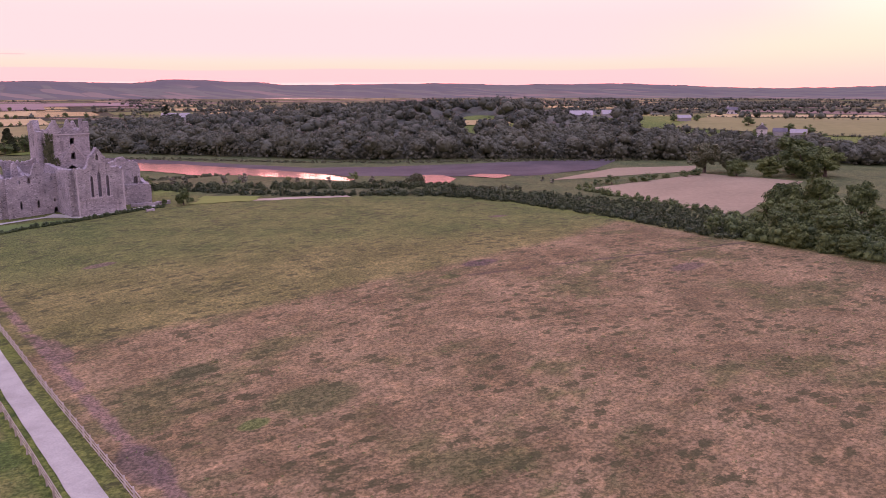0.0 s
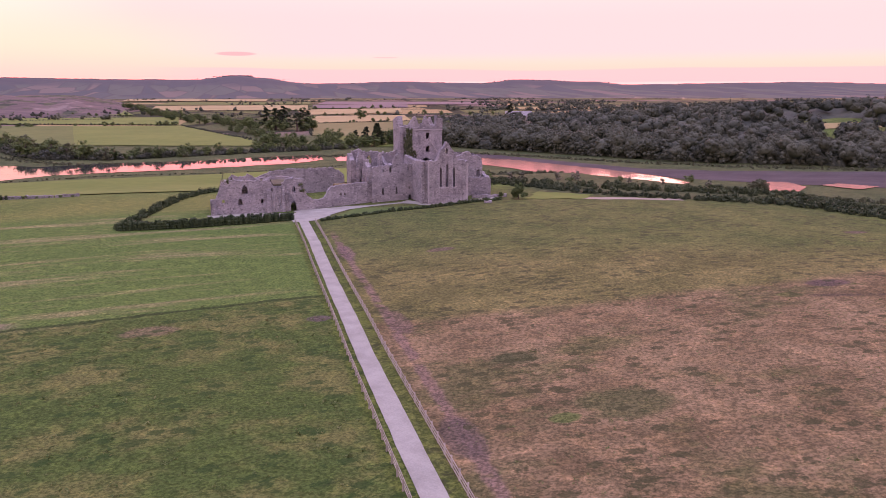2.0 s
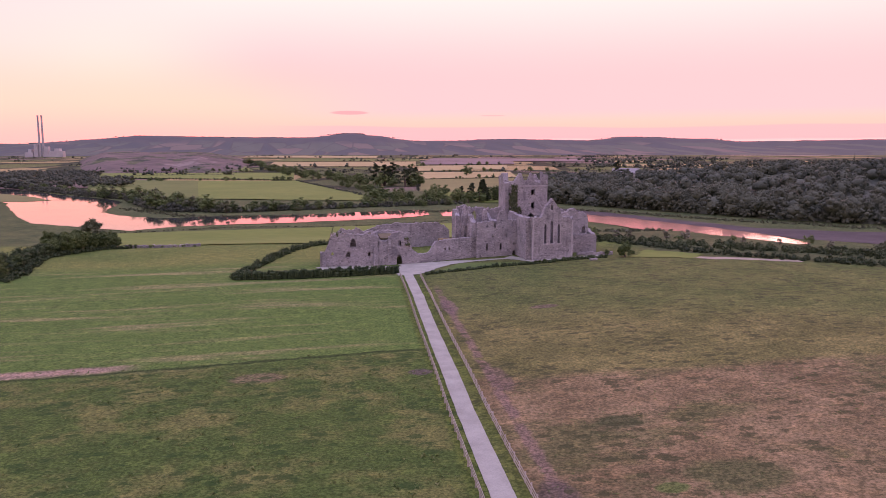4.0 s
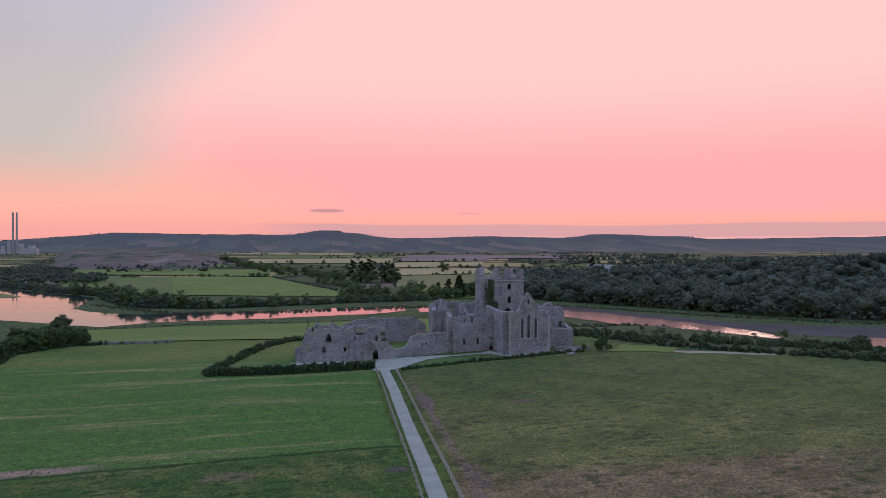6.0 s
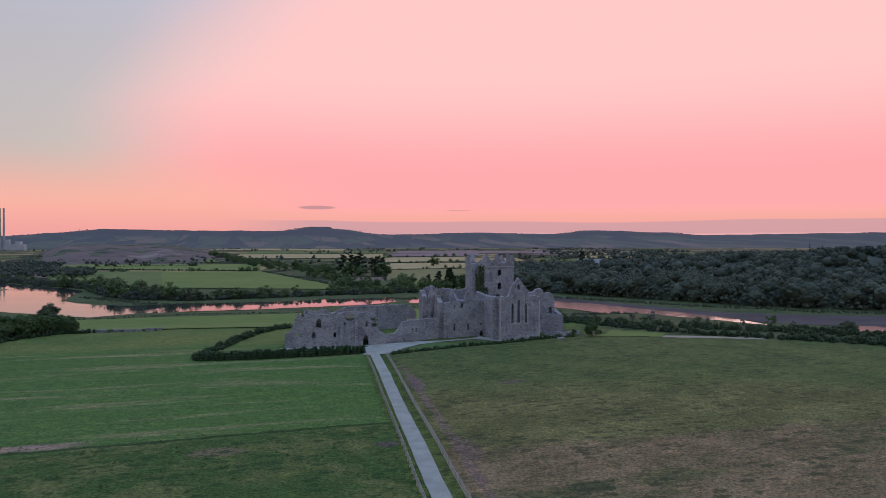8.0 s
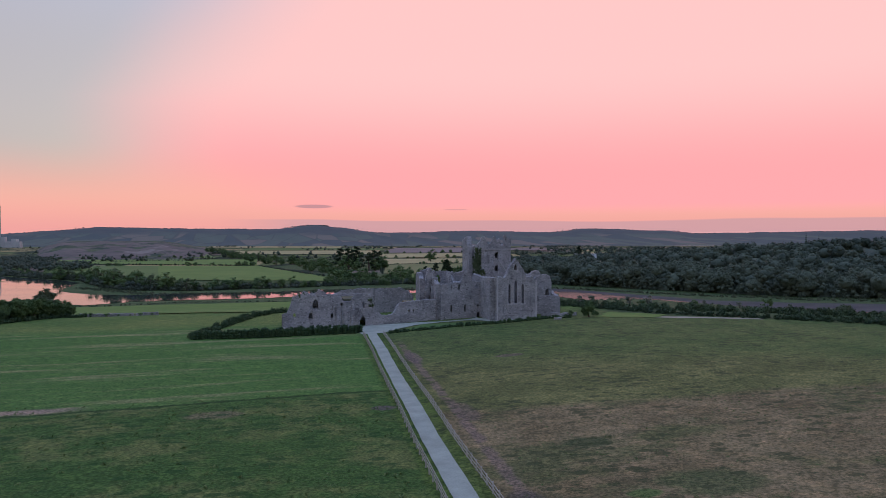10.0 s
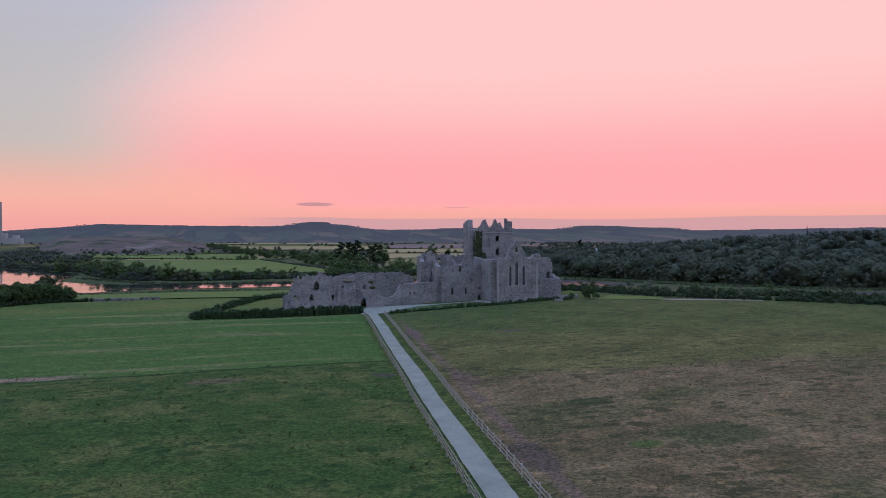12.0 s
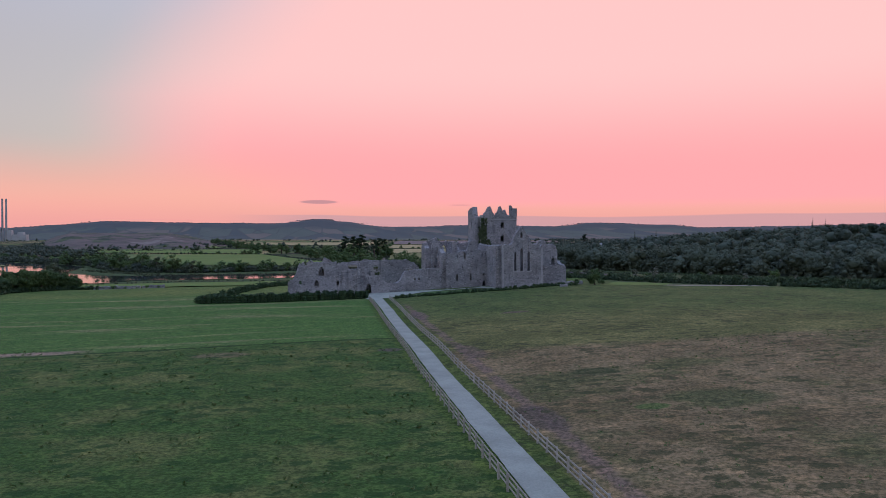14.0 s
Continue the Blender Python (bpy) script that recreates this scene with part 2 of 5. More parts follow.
    verge = net.math("MULTIPLY", net.step(net.math("ABSOLUTE", net.math("ADD", centre, net.math("MULTIPLY", wob2, 0.25))), 3.3, 2.5), net.step(y, -6.0, -12.0))
    near = net.mix(net.math("MULTIPLY", verge, 0.85), near, net.mix(net.step(net.noise(0.8, 3, 0.6, at), 0.35, 0.65), (0.048, 0.085, 0.020), (0.105, 0.150, 0.035)))
    # worn, wet and rank patches of their own shape
    stains = [(-21.7, -114.4, 3.4, 2.2, (0.045, 0.062, 0.026)), (-22.7, -131, 1.8, 1.2, (0.060, 0.120, 0.030)), (-15.5, -130, 5.5, 4.2, (0.062, 0.082, 0.032)),
              (36, -101.5, 4.2, 2.0, (0.085, 0.062, 0.062)), (72.7, -69.6, 3.0, 1.5, (0.110, 0.080, 0.072)), (-41.2, -89.2, 1.9, 1.7, (0.100, 0.076, 0.080)),
              (-12.6, -53.7, 3.2, 1.5, (0.130, 0.095, 0.080)), (-33.4, -131.5, 2.2, 5.0, (0.100, 0.080, 0.066)), (-31.0, -95.4, 1.8, 6.0, (0.135, 0.100, 0.076)),
              (-64, -88, 4.5, 2.5, (0.150, 0.120, 0.070)), (26, -105, 2.2, 1.4, (0.075, 0.100, 0.030)), (-30.0, -46, 1.7, 8.0, (0.150, 0.105, 0.096)), (62, -126, 5.0, 2.0, (0.105, 0.082, 0.066))]
    for sx, sy, wx, wy, tone in stains:
        ex, ey = net.math("DIVIDE", net.math("SUBTRACT", x, sx), wx), net.math("DIVIDE", net.math("SUBTRACT", y, sy), wy)
        spread = net.math("ADD", net.math("ADD", net.math("MULTIPLY", ex, ex), net.math("MULTIPLY", ey, ey)), net.math("MULTIPLY", wob2, 0.55))
        near = net.mix(net.math("MULTIPLY", net.step(spread, 1.15, 0.45), 0.75), near, tone)
    # an old trodden line across the dry field and paler edge of the grazed part
    rut = net.math("ADD", net.math("ADD", y, 99.0), net.math("ADD", net.math("MULTIPLY", x, 0.26), net.math("MULTIPLY", wob2, 0.5)))
    rut = net.math("MULTIPLY", net.step(net.math("ABSOLUTE", rut), 0.9, 0.25), net.math("MULTIPLY", net.step(x, 20.0, 34.0), net.step(net.noise(0.2, 3, 0.7, at), 0.42, 0.52)))
    near = net.mix(net.math("MULTIPLY", rut, 0.7), near, (0.062, 0.052, 0.040))
    # beyond the two fields: rough pasture, then the reedy flats by the river
    outside = net.math("MAXIMUM", net.step(y, 12.0, 30.0), net.step(x, 88.0, 94.0))
    rough_grass = net.mix(net.step(broad, 0.35, 0.65), (0.078, 0.130, 0.034), (0.140, 0.168, 0.048))
    colour = net.mix(outside, near, rough_grass)
    brake = net.math("MULTIPLY", net.step(net.math("ADD", x, wob2), 34.0, 42.0), net.math("MULTIPLY", net.step(x, 175.0, 160.0), net.step(net.math("ADD", y, net.math("MULTIPLY", x, 0.75)), 30.0, 40.0)))
    colour = net.mix(net.math("MULTIPLY", brake, 0.85), colour, net.mix(net.step(mid, 0.3, 0.7), (0.040, 0.058, 0.028), (0.085, 0.100, 0.048)))
    colour = net.mix(net.math("MULTIPLY", net.step(x, 92.0, 97.0), net.step(x, 168.0, 158.0)), colour, net.mix(net.step(mid, 0.3, 0.7), (0.050, 0.070, 0.030), (0.085, 0.105, 0.042)))
    reeds = net.mix(net.step(mid, 0.3, 0.7), (0.050, 0.078, 0.032), (0.090, 0.110, 0.046))
    colour = net.mix(net.step(z, -4.6, -6.2), colour, reeds)
    # the distant patchwork of small fields and their hedges
    dx, dy = net.math("SUBTRACT", x, CX), net.math("SUBTRACT", y, CY)
    away = net.math("SQRT", net.math("ADD", net.math("MULTIPLY", dx, dx), net.math("MULTIPLY", dy, dy)))
    plots_at = net.place(1.0, 0.6, 0.0, 18)
    plots = net.add("ShaderNodeTexVoronoi", {"Vector": plots_at, "Scale": 0.0085, "Randomness": 0.75})
    plots.distance = "MINKOWSKI"
    plots.inputs["Exponent"].default_value = 8.0
    pick = net.add("ShaderNodeSeparateXYZ", {0: plots.outputs["Color"]}).outputs
    patchwork = net.mix(net.step(pick[0], 0.35, 0.40), (0.075, 0.095, 0.040), (0.105, 0.125, 0.045))
    patchwork = net.mix(net.step(pick[0], 0.62, 0.66), patchwork, (0.30, 0.235, 0.110))
    patchwork = net.mix(net.step(pick[0], 0.80, 0.84), patchwork, (0.165, 0.125, 0.105))
    border = net.add("ShaderNodeTexVoronoi", {"Vector": plots_at, "Scale": 0.0085, "Randomness": 0.75})
    border.feature = "DISTANCE_TO_EDGE"
    patchwork = net.mix(net.step(border.outputs[0], 0.09, 0.05), patchwork, (0.030, 0.040, 0.022))
    colour = net.mix(net.step(away, 620.0, 700.0), colour, patchwork)
    # tussocks, clods and blades: uneven at every size
    clod = net.noise(0.42, 5, 0.75, net.place(1, 1.1, 1, 30))
    blade = net.noise(2.6, 4, 0.75, net.place(0.9, 1.0, 1, 20))
    colour = net.mix(net.math("MULTIPLY", net.step(clod, 0.45, 0.68), 0.60), colour, net.mix(1.0, colour, (1.80, 1.62, 1.50), "MULTIPLY"))
    colour = net.mix(net.step(blade, 0.38, 0.62), net.mix(1.0, colour, (0.62, 0.66, 0.60), "MULTIPLY"), net.mix(1.0, colour, (1.46, 1.38, 1.36), "MULTIPLY"))
    # rank dark clumps left by the grazing, thick in some places and few in others, and straw-coloured flecks
    clump = net.add("ShaderNodeTexVoronoi", {"Vector": net.place(0.7, 1.15, 0.0, -8), "Scale": 0.55, "Randomness": 1.0})
    chance = net.add("ShaderNodeSeparateXYZ", {0: clump.outputs["Color"]}).outputs
    ragged = net.math("ADD", clump.outputs["Distance"], net.math("MULTIPLY", net.math("SUBTRACT", blade, 0.5), 0.75))
    thick = net.step(net.noise(0.07, 4, 0.65, at), 0.36, 0.66)
    wanted = net.step(net.math("SUBTRACT", net.math("ADD", net.math("MULTIPLY", thick, 0.85), net.math("MULTIPLY", net.math("SUBTRACT", 1.0, side), 0.12)), chance[0]), 0.0, 0.08)
    rank = net.math("MULTIPLY", net.math("MULTIPLY", net.step(ragged, 0.52, 0.28), wanted), net.step(away, 420.0, 260.0))
    colour = net.mix(net.math("MULTIPLY", rank, net.math("SUBTRACT", 0.74, net.math("MULTIPLY", net.step(furrow, -2.0, 1.5), net.math("MULTIPLY", net.math("SUBTRACT", 1.0, side), 0.55)))), colour, net.mix(side, (0.024, 0.062, 0.016), (0.050, 0.058, 0.024)))
    fleck = net.noise(1.0, 5, 0.75, net.place(1.5, 1.8, 1, -10))
    colour = net.mix(net.math("MULTIPLY", net.step(fleck, 0.58, 0.67), 0.60), colour, net.mix(1.0, colour, (1.75, 1.55, 1.55), "MULTIPLY"))
    colour = net.mix(net.math("MULTIPLY", net.step(fleck, 0.40, 0.33), 0.45), colour, net.mix(1.0, colour, (0.50, 0.58, 0.50), "MULTIPLY"))
    colour = net.mix(net.math("MULTIPLY", net.step(tuft, 0.57, 0.67), 0.30), colour, (0.030, 0.046, 0.016))
    colour = net.mix(net.math("MULTIPLY", net.step(fine, 0.40, 0.70), 0.35), colour, net.mix(1.0, colour, (0.55, 0.6, 0.55), "MULTIPLY"))
    net.links.new(colour, shader.inputs["Base Color"])
    bump(net, shader, net.math("ADD", tuft, net.math("MULTIPLY", fine, 0.4)), 0.9, 0.35)
    return m


def water_surface(name, rough, ripple):
    """Still water: a smooth mirror broken by faint cat's-paws."""
    m, net, shader = material(name, rough, 0.5)
    shader.inputs["Base Color"].default_value = (0.035, 0.04, 0.04, 1)
    shader.inputs["IOR"].default_value = 1.33
    calm = net.step(net.noise(0.03, 3, 0.6, net.place(0.6, 1.6, 1)), 0.42, 0.62)
    net.links.new(net.math("ADD", rough, net.math("MULTIPLY", calm, 0.05)), shader.inputs["Roughness"])
    bump(net, shader, net.noise(0.5, 2, 0.5, net.place(1, 0.35, 1)), ripple, 0.02)
    return m


PASTURE = pasture()
WATER = water_surface("river_water", 0.03, 0.10)
RIFFLE = water_surface("riffled_water", 0.20, 0.5)
STONE = stone("abbey_stone", (0.200, 0.192, 0.198), (0.415, 0.388, 0.384), (0.60, 0.565, 0.55))
DRESSED = mottled("dressed_stone", (0.30, 0.28, 0.28), (0.48, 0.45, 0.44), 0.8, 5.0)
GRAVEL = mottled("path_gravel", (0.250, 0.254, 0.208), (0.372, 0.376, 0.312), 0.35, 6.0, 0.95, 0.5, 0.03)
TIMBER = mottled("weathered_timber", (0.26, 0.23, 0.19), (0.44, 0.40, 0.34), 0.8, 9.0, 0.85, 0.3, 0.01)
BARK = mottled("bark", (0.06, 0.048, 0.038), (0.13, 0.105, 0.085), 1.2, 8.0)
MUD = mottled("tidal_mud", (0.050, 0.046, 0.046), (0.098, 0.088, 0.086), 0.05, 0.6, 0.8, 0.5, 0.08, (1, 1.6, 1), spec=0.06)
LEAF = foliage("broad_leaves", (0.042, 0.076, 0.032), (0.130, 0.182, 0.064))
LEAF_PALE = foliage("willow_leaves", (0.056, 0.076, 0.040), (0.130, 0.150, 0.084))
LEAF_DARK = foliage("dark_needles", (0.014, 0.026, 0.013), (0.040, 0.058, 0.026))
LEAF_WOOD = foliage("woodland_leaves", (0.032, 0.045, 0.034), (0.096, 0.112, 0.074), stands=1.0, island=0.40, fleck=0.9)
LEAF_SCRUB = foliage("scrub_leaves", (0.026, 0.046, 0.026), (0.082, 0.112, 0.050))
LEAF_CLIPPED = foliage("clipped_leaves", (0.020, 0.040, 0.020), (0.058, 0.090, 0.036), island=0.3)
BLOSSOM = foliage("hawthorn_blossom", (0.055, 0.075, 0.035), (0.24, 0.23, 0.18))
IVY = foliage("ivy_leaves", (0.036, 0.054, 0.028), (0.105, 0.125, 0.062))
# dull brown-green for the slabs added inside the cloister range
DULL_SLAB = mottled("dull_slab", (0.070, 0.072, 0.042), (0.150, 0.135, 0.080), 0.3, 3.0)
LAWN = mottled("mown_lawn", (0.062, 0.112, 0.028), (0.105, 0.162, 0.042), 0.3, 5.0, 0.95, 0.4, 0.05)
BACKDROP_HILL = mottled("hazy_hills", (0.075, 0.080, 0.085), (0.13, 0.125, 0.125), 0.002, 0.012, 1.0, 0.2, 3.0)
CONCRETE = mottled("pale_concrete", (0.32, 0.31, 0.31), (0.44, 0.43, 0.42), 0.05, 0.5)
SLATE = mottled("slate_roof", (0.09, 0.09, 0.10), (0.15, 0.15, 0.16), 0.3, 2.0)
LIMEWASH = mottled("limewash", (0.40, 0.385, 0.37), (0.55, 0.535, 0.52), 0.3, 3.0)
SHEET = mottled("grey_sheet_roof", (0.24, 0.24, 0.245), (0.34, 0.335, 0.33), 0.1, 1.0, 0.85)
CROPS = {
    "green": mottled("green_field", (0.075, 0.115, 0.026), (0.125, 0.165, 0.040), 0.012, 0.15),
    "lush": mottled("lush_field", (0.095, 0.150, 0.026), (0.150, 0.200, 0.040), 0.012, 0.15),
    "olive": mottled("olive_field", (0.130, 0.140, 0.045), (0.200, 0.190, 0.070), 0.012, 0.15),
    "hay": mottled("hay_field", (0.28, 0.225, 0.090), (0.40, 0.32, 0.150), 0.012, 0.15),
    "sand": mottled("sandy_track", (0.26, 0.22, 0.16), (0.38, 0.32, 0.24), 0.2, 2.0),
    "plough": mottled("ploughed_field", (0.185, 0.150, 0.088), (0.268, 0.218, 0.132), 0.015, 0.4, stretch=(1, 2.5, 1)),
    "barley": mottled("bare_stubble_field", (0.15, 0.115, 0.105), (0.22, 0.17, 0.15), 0.012, 0.15),
}

# ---------------------------------------------------------------- ground

def mesh_object(name, verts, faces, mat, parent=None, smooth=False):
    me = bpy.data.meshes.new(name)
    me.from_pydata([tuple(v) for v in verts], [], [tuple(f) for f in faces])
    me.materials.append(mat)
    if smooth:
        me.shade_smooth()
    me.update()
    ob = new(name, me)
    ob.parent = parent
    return ob


def part(name, shape, mat, parent, label=""):
    """One mesh under a thing. shape: (verts, faces)."""
    ob = mesh_object(name, shape[0], shape[1], mat, parent)
    return tagged(ob, label)


def thing(name, label, category, group="", kind="", at=(0, 0, 0)):
    ob = new(name)
    ob.location = at
    return tagged(ob, label, category, group, kind)


def ground_sheet():
    rings = np.concatenate([[0.0], np.geomspace(6, 60, 14), np.geomspace(63, 600, 110), np.geomspace(620, 3700, 36)])
    bears = np.concatenate([np.arange(-34, 78, 0.7), np.arange(80, 324, 6.0)])
    n = len(bears)
    rad = np.radians(bears)
    xs, ys = CX + np.outer(rings, np.sin(rad)), CY + np.outer(rings, np.cos(rad))
    zs = height(xs, ys)
    verts = np.stack([xs, ys, zs], -1).reshape(-1, 3)
    faces = [(i * n + j, i * n + (j + 1) % n, (i + 1) * n + (j + 1) % n, (i + 1) * n + j) for i in range(1, len(rings) - 1) for j in range(n)]
    faces += [(0, n + (j + 1) % n, n + j) for j in range(n)]
    faces = [f[::-1] for f in faces]
    ob = mesh_object("ground", verts, faces, PASTURE, smooth=True)
    tagged(ob, "grazed green and dry brown pasture sloping to a river valley", "ground", kind="structure")


def drape(name, corners, mat, label, lift=0.12, cells=24, kind="structure", category="field", wobble=0.0, seed=0):
    """A four-cornered piece of land laid on the ground."""
    a, b, c, d = [np.array(p, float) for p in corners]
    u, v = np.meshgrid(np.linspace(0, 1, cells + 1), np.linspace(0, 1, cells + 1))
    u, v = u[..., None], v[..., None]
    p = a * (1 - u) * (1 - v) + b * u * (1 - v) + c * u * v + d * (1 - u) * v
    if wobble:
        k = np.linspace(0, 1, cells + 1)
        wave = lambda s: wobble * (np.sin(k * 9 + s) + 0.6 * np.sin(k * 23 + 2 * s))  # noqa: E731
        p[0, :, 1] += wave(seed)
        p[-1, :, 1] += wave(seed + 1)
        p[:, 0, 0] += wave(seed + 2)
        p[:, -1, 0] += wave(seed + 3)
    z = height(p[..., 0], p[..., 1]) + lift
    n = cells + 1
    faces = [(i * n + j, i * n + j + 1, (i + 1) * n + j + 1, (i + 1) * n + j) for i in range(cells) for j in range(cells)]
    ob = mesh_object(name, np.dstack([p, z]).reshape(-1, 3), faces, mat, smooth=True)
    return tagged(ob, label, category, kind=kind)


def ribbon(name, left, right, mat, label, lift=0.08, level=None, step=3.0, fray=0.0, kind="structure", category=""):
    """A strip between two bank lines, given as points along each."""
    def along(pts, n):
        pts = np.array(pts, float)
        s = np.r_[0, np.cumsum(np.hypot(*np.diff(pts, axis=0).T))]
        q = np.linspace(0, s[-1], n)
        return np.stack([np.interp(q, s, pts[:, 0]), np.interp(q, s, pts[:, 1])], -1)
    span = np.hypot(*np.diff(np.array(left, float), axis=0).T).sum()
    n, w = max(4, int(span / step)), 5
    rows = np.random.default_rng(len(name) + n)
    lo, hi = along(left, n), along(right, n)
    if fray:
        kernel = np.ones(3) / 3
        for line in (lo, hi):
            for axis in (0, 1):
                line[:, axis] += np.convolve(rows.normal(0, fray, n), kernel, "same")
    k = np.linspace(0, 1, w)[None, :, None]
    p = lo[:, None] * (1 - k) + hi[:, None] * k
    z = height(p[..., 0], p[..., 1]) + lift if level is None else np.full(p.shape[:2], level)
    faces = [(i * w + j, i * w + j + 1, (i + 1) * w + j + 1, (i + 1) * w + j) for i in range(n - 1) for j in range(w - 1)]
    ob = mesh_object(name, np.dstack([p, z]).reshape(-1, 3), faces, mat, smooth=True)
    return tagged(ob, label, category or name, kind=kind)


ground_sheet()


def path_x(y):
    return np.interp(y, [-215, -145, -105, -65, -35, -8], [-40.75, -39.03, -37.72, -36.05, -34.75, -34.1])


ys = np.arange(-215, -7, 3.0)
ribbon("path", [(path_x(y) - 1.12, y) for y in ys], [(path_x(y) + 1.18, y) for y in ys], GRAVEL, "pale compacted gravel path between two timber fences", 0.10, step=1.2, fray=0.05)
ribbon("forecourt", [(-36.6, -9), (-37, -1), (-55, 3), (-57, 9.5)], [(-31.2, -9), (-26.5, -3.5), (-30, 4), (-45, 9.5)], GRAVEL, "pale gravel apron before the ruined gateway", 0.14, step=1.5, fray=0.15, category="pavement")
ribbon("pavement", [(-31.5, -8.5), (-26, -1.5), (-21, 4.2), (-14.5, 6.2), (-6, 6.2), (-3.5, 3.5), (-0.8, -1.5), (11, -1.5), (20, 0)], [(-35, 9.5), (-27, 9.9), (-20, 9.9), (-14, 8), (-5.4, 8.2), (-3.0, 11), (0.2, 0.4), (11, 0.4), (20, 3)], GRAVEL, "pale gravel margin along the abbey walls", 0.12, step=1.2, fray=0.12, category="pavement")
# river: western pool round a low point, reach behind the abbey, eastern tidal channel
ribbon("river", [(-560, 640), (-400, 520), (-312, 440), (-286, 392), (-262, 344), (-246, 306), (-236, 282), (-218, 242), (-196, 201), (-170, 180), (-140, 156), (-124, 172), (-100, 179), (-73, 182), (-46, 191), (-16, 200), (2, 216)],
       [(-560, 760), (-400, 600), (-340, 543), (-298, 491), (-259, 438), (-231, 406), (-203, 370), (-190, 350), (-184, 300), (-179, 262), (-169, 243), (-153, 227), (-134, 216), (-119, 223), (-90, 226), (-60, 228), (-32, 241), (4, 252)],
       WATER, "calm tidal river mirroring the pink sky", level=-6.62, step=3.0, fray=0.9, category="river")
ribbon("marsh", [(-345, 478), (-305, 453), (-270, 412), (-250, 380), (-243, 371)], [(-340, 430), (-300, 398), (-272, 358), (-254, 356), (-245, 366)],
       CROPS["olive"], "low reedy point reaching into the river", level=-6.5, step=3.0, fray=0.8, category="marsh")
ribbon("pool", [(8, 207), (16, 206), (24, 210)], [(10, 236), (20, 240), (30, 232)], WATER, "small still pool behind the abbey", level=-6.61, step=2.0, fray=0.4, category="water")
ribbon("channel", [(44, 190), (60, 180), (75, 167), (81, 148), (85, 132), (91, 111), (96, 96), (103, 79), (110, 66)],
       [(56, 232), (74, 216), (88, 203), (101, 186), (111, 157), (119, 139), (127, 112), (132, 90), (128, 68)],
       RIFFLE, "bright rippled tidal channel below the woods", level=-6.61, step=3.0, fray=0.9, category="river")
ribbon("mudflat", [(76, 214), (90, 200), (103, 180), (113, 150), (121, 134), (129, 106), (134, 84), (160, 58), (196, 30), (240, 30)], [(84, 250), (98, 227), (110, 200), (121, 172), (141, 126), (175, 104), (218, 88), (252, 78), (275, 68), (301, 58)],
       MUD, "dark wet tidal mud bank below the woods", level=-6.65, step=4.0, fray=0.8, category="mud")
ribbon("pool", [(109, 53), (114, 50), (119, 48)], [(112, 59), (118, 56), (122, 53)], RIFFLE, "small bright tidal pool among scrub", level=-6.59, step=2.0, fray=0.5, category="water")
ribbon("pool", [(138, 43), (143, 36), (148, 32)], [(157, 65), (168, 61), (164, 45)], RIFFLE, "bright tidal pool in the mud", level=-6.58, step=2.0, fray=0.5, category="water")
ribbon("pool", [(173, 48), (175, 40), (179, 33)], [(184, 51), (188, 45), (192, 38)], RIFFLE, "thin bright tidal pool in the mud", level=-6.58, step=2.0, fray=0.5, category="water")

# ---------------------------------------------------------------- the abbey


def box(x0, x1, y0, y1, z0, z1, taper=0.0):
    t = taper
    verts = [(x0, y0, z0), (x1, y0, z0), (x1, y1, z0), (x0, y1, z0), (x0 + t, y0 + t, z1), (x1 - t, y0 + t, z1), (x1 - t, y1 - t, z1), (x0 + t, y1 - t, z1)]
    return verts, [(3, 2, 1, 0), (4, 5, 6, 7), (0, 1, 5, 4), (1, 2, 6, 5), (2, 3, 7, 6), (3, 0, 4, 7)]


def join(*shapes):
    verts, faces = [], []
    for v, f in shapes:
        faces += [tuple(i + len(verts) for i in face) for face in f]
        verts += list(v)
    return verts, faces


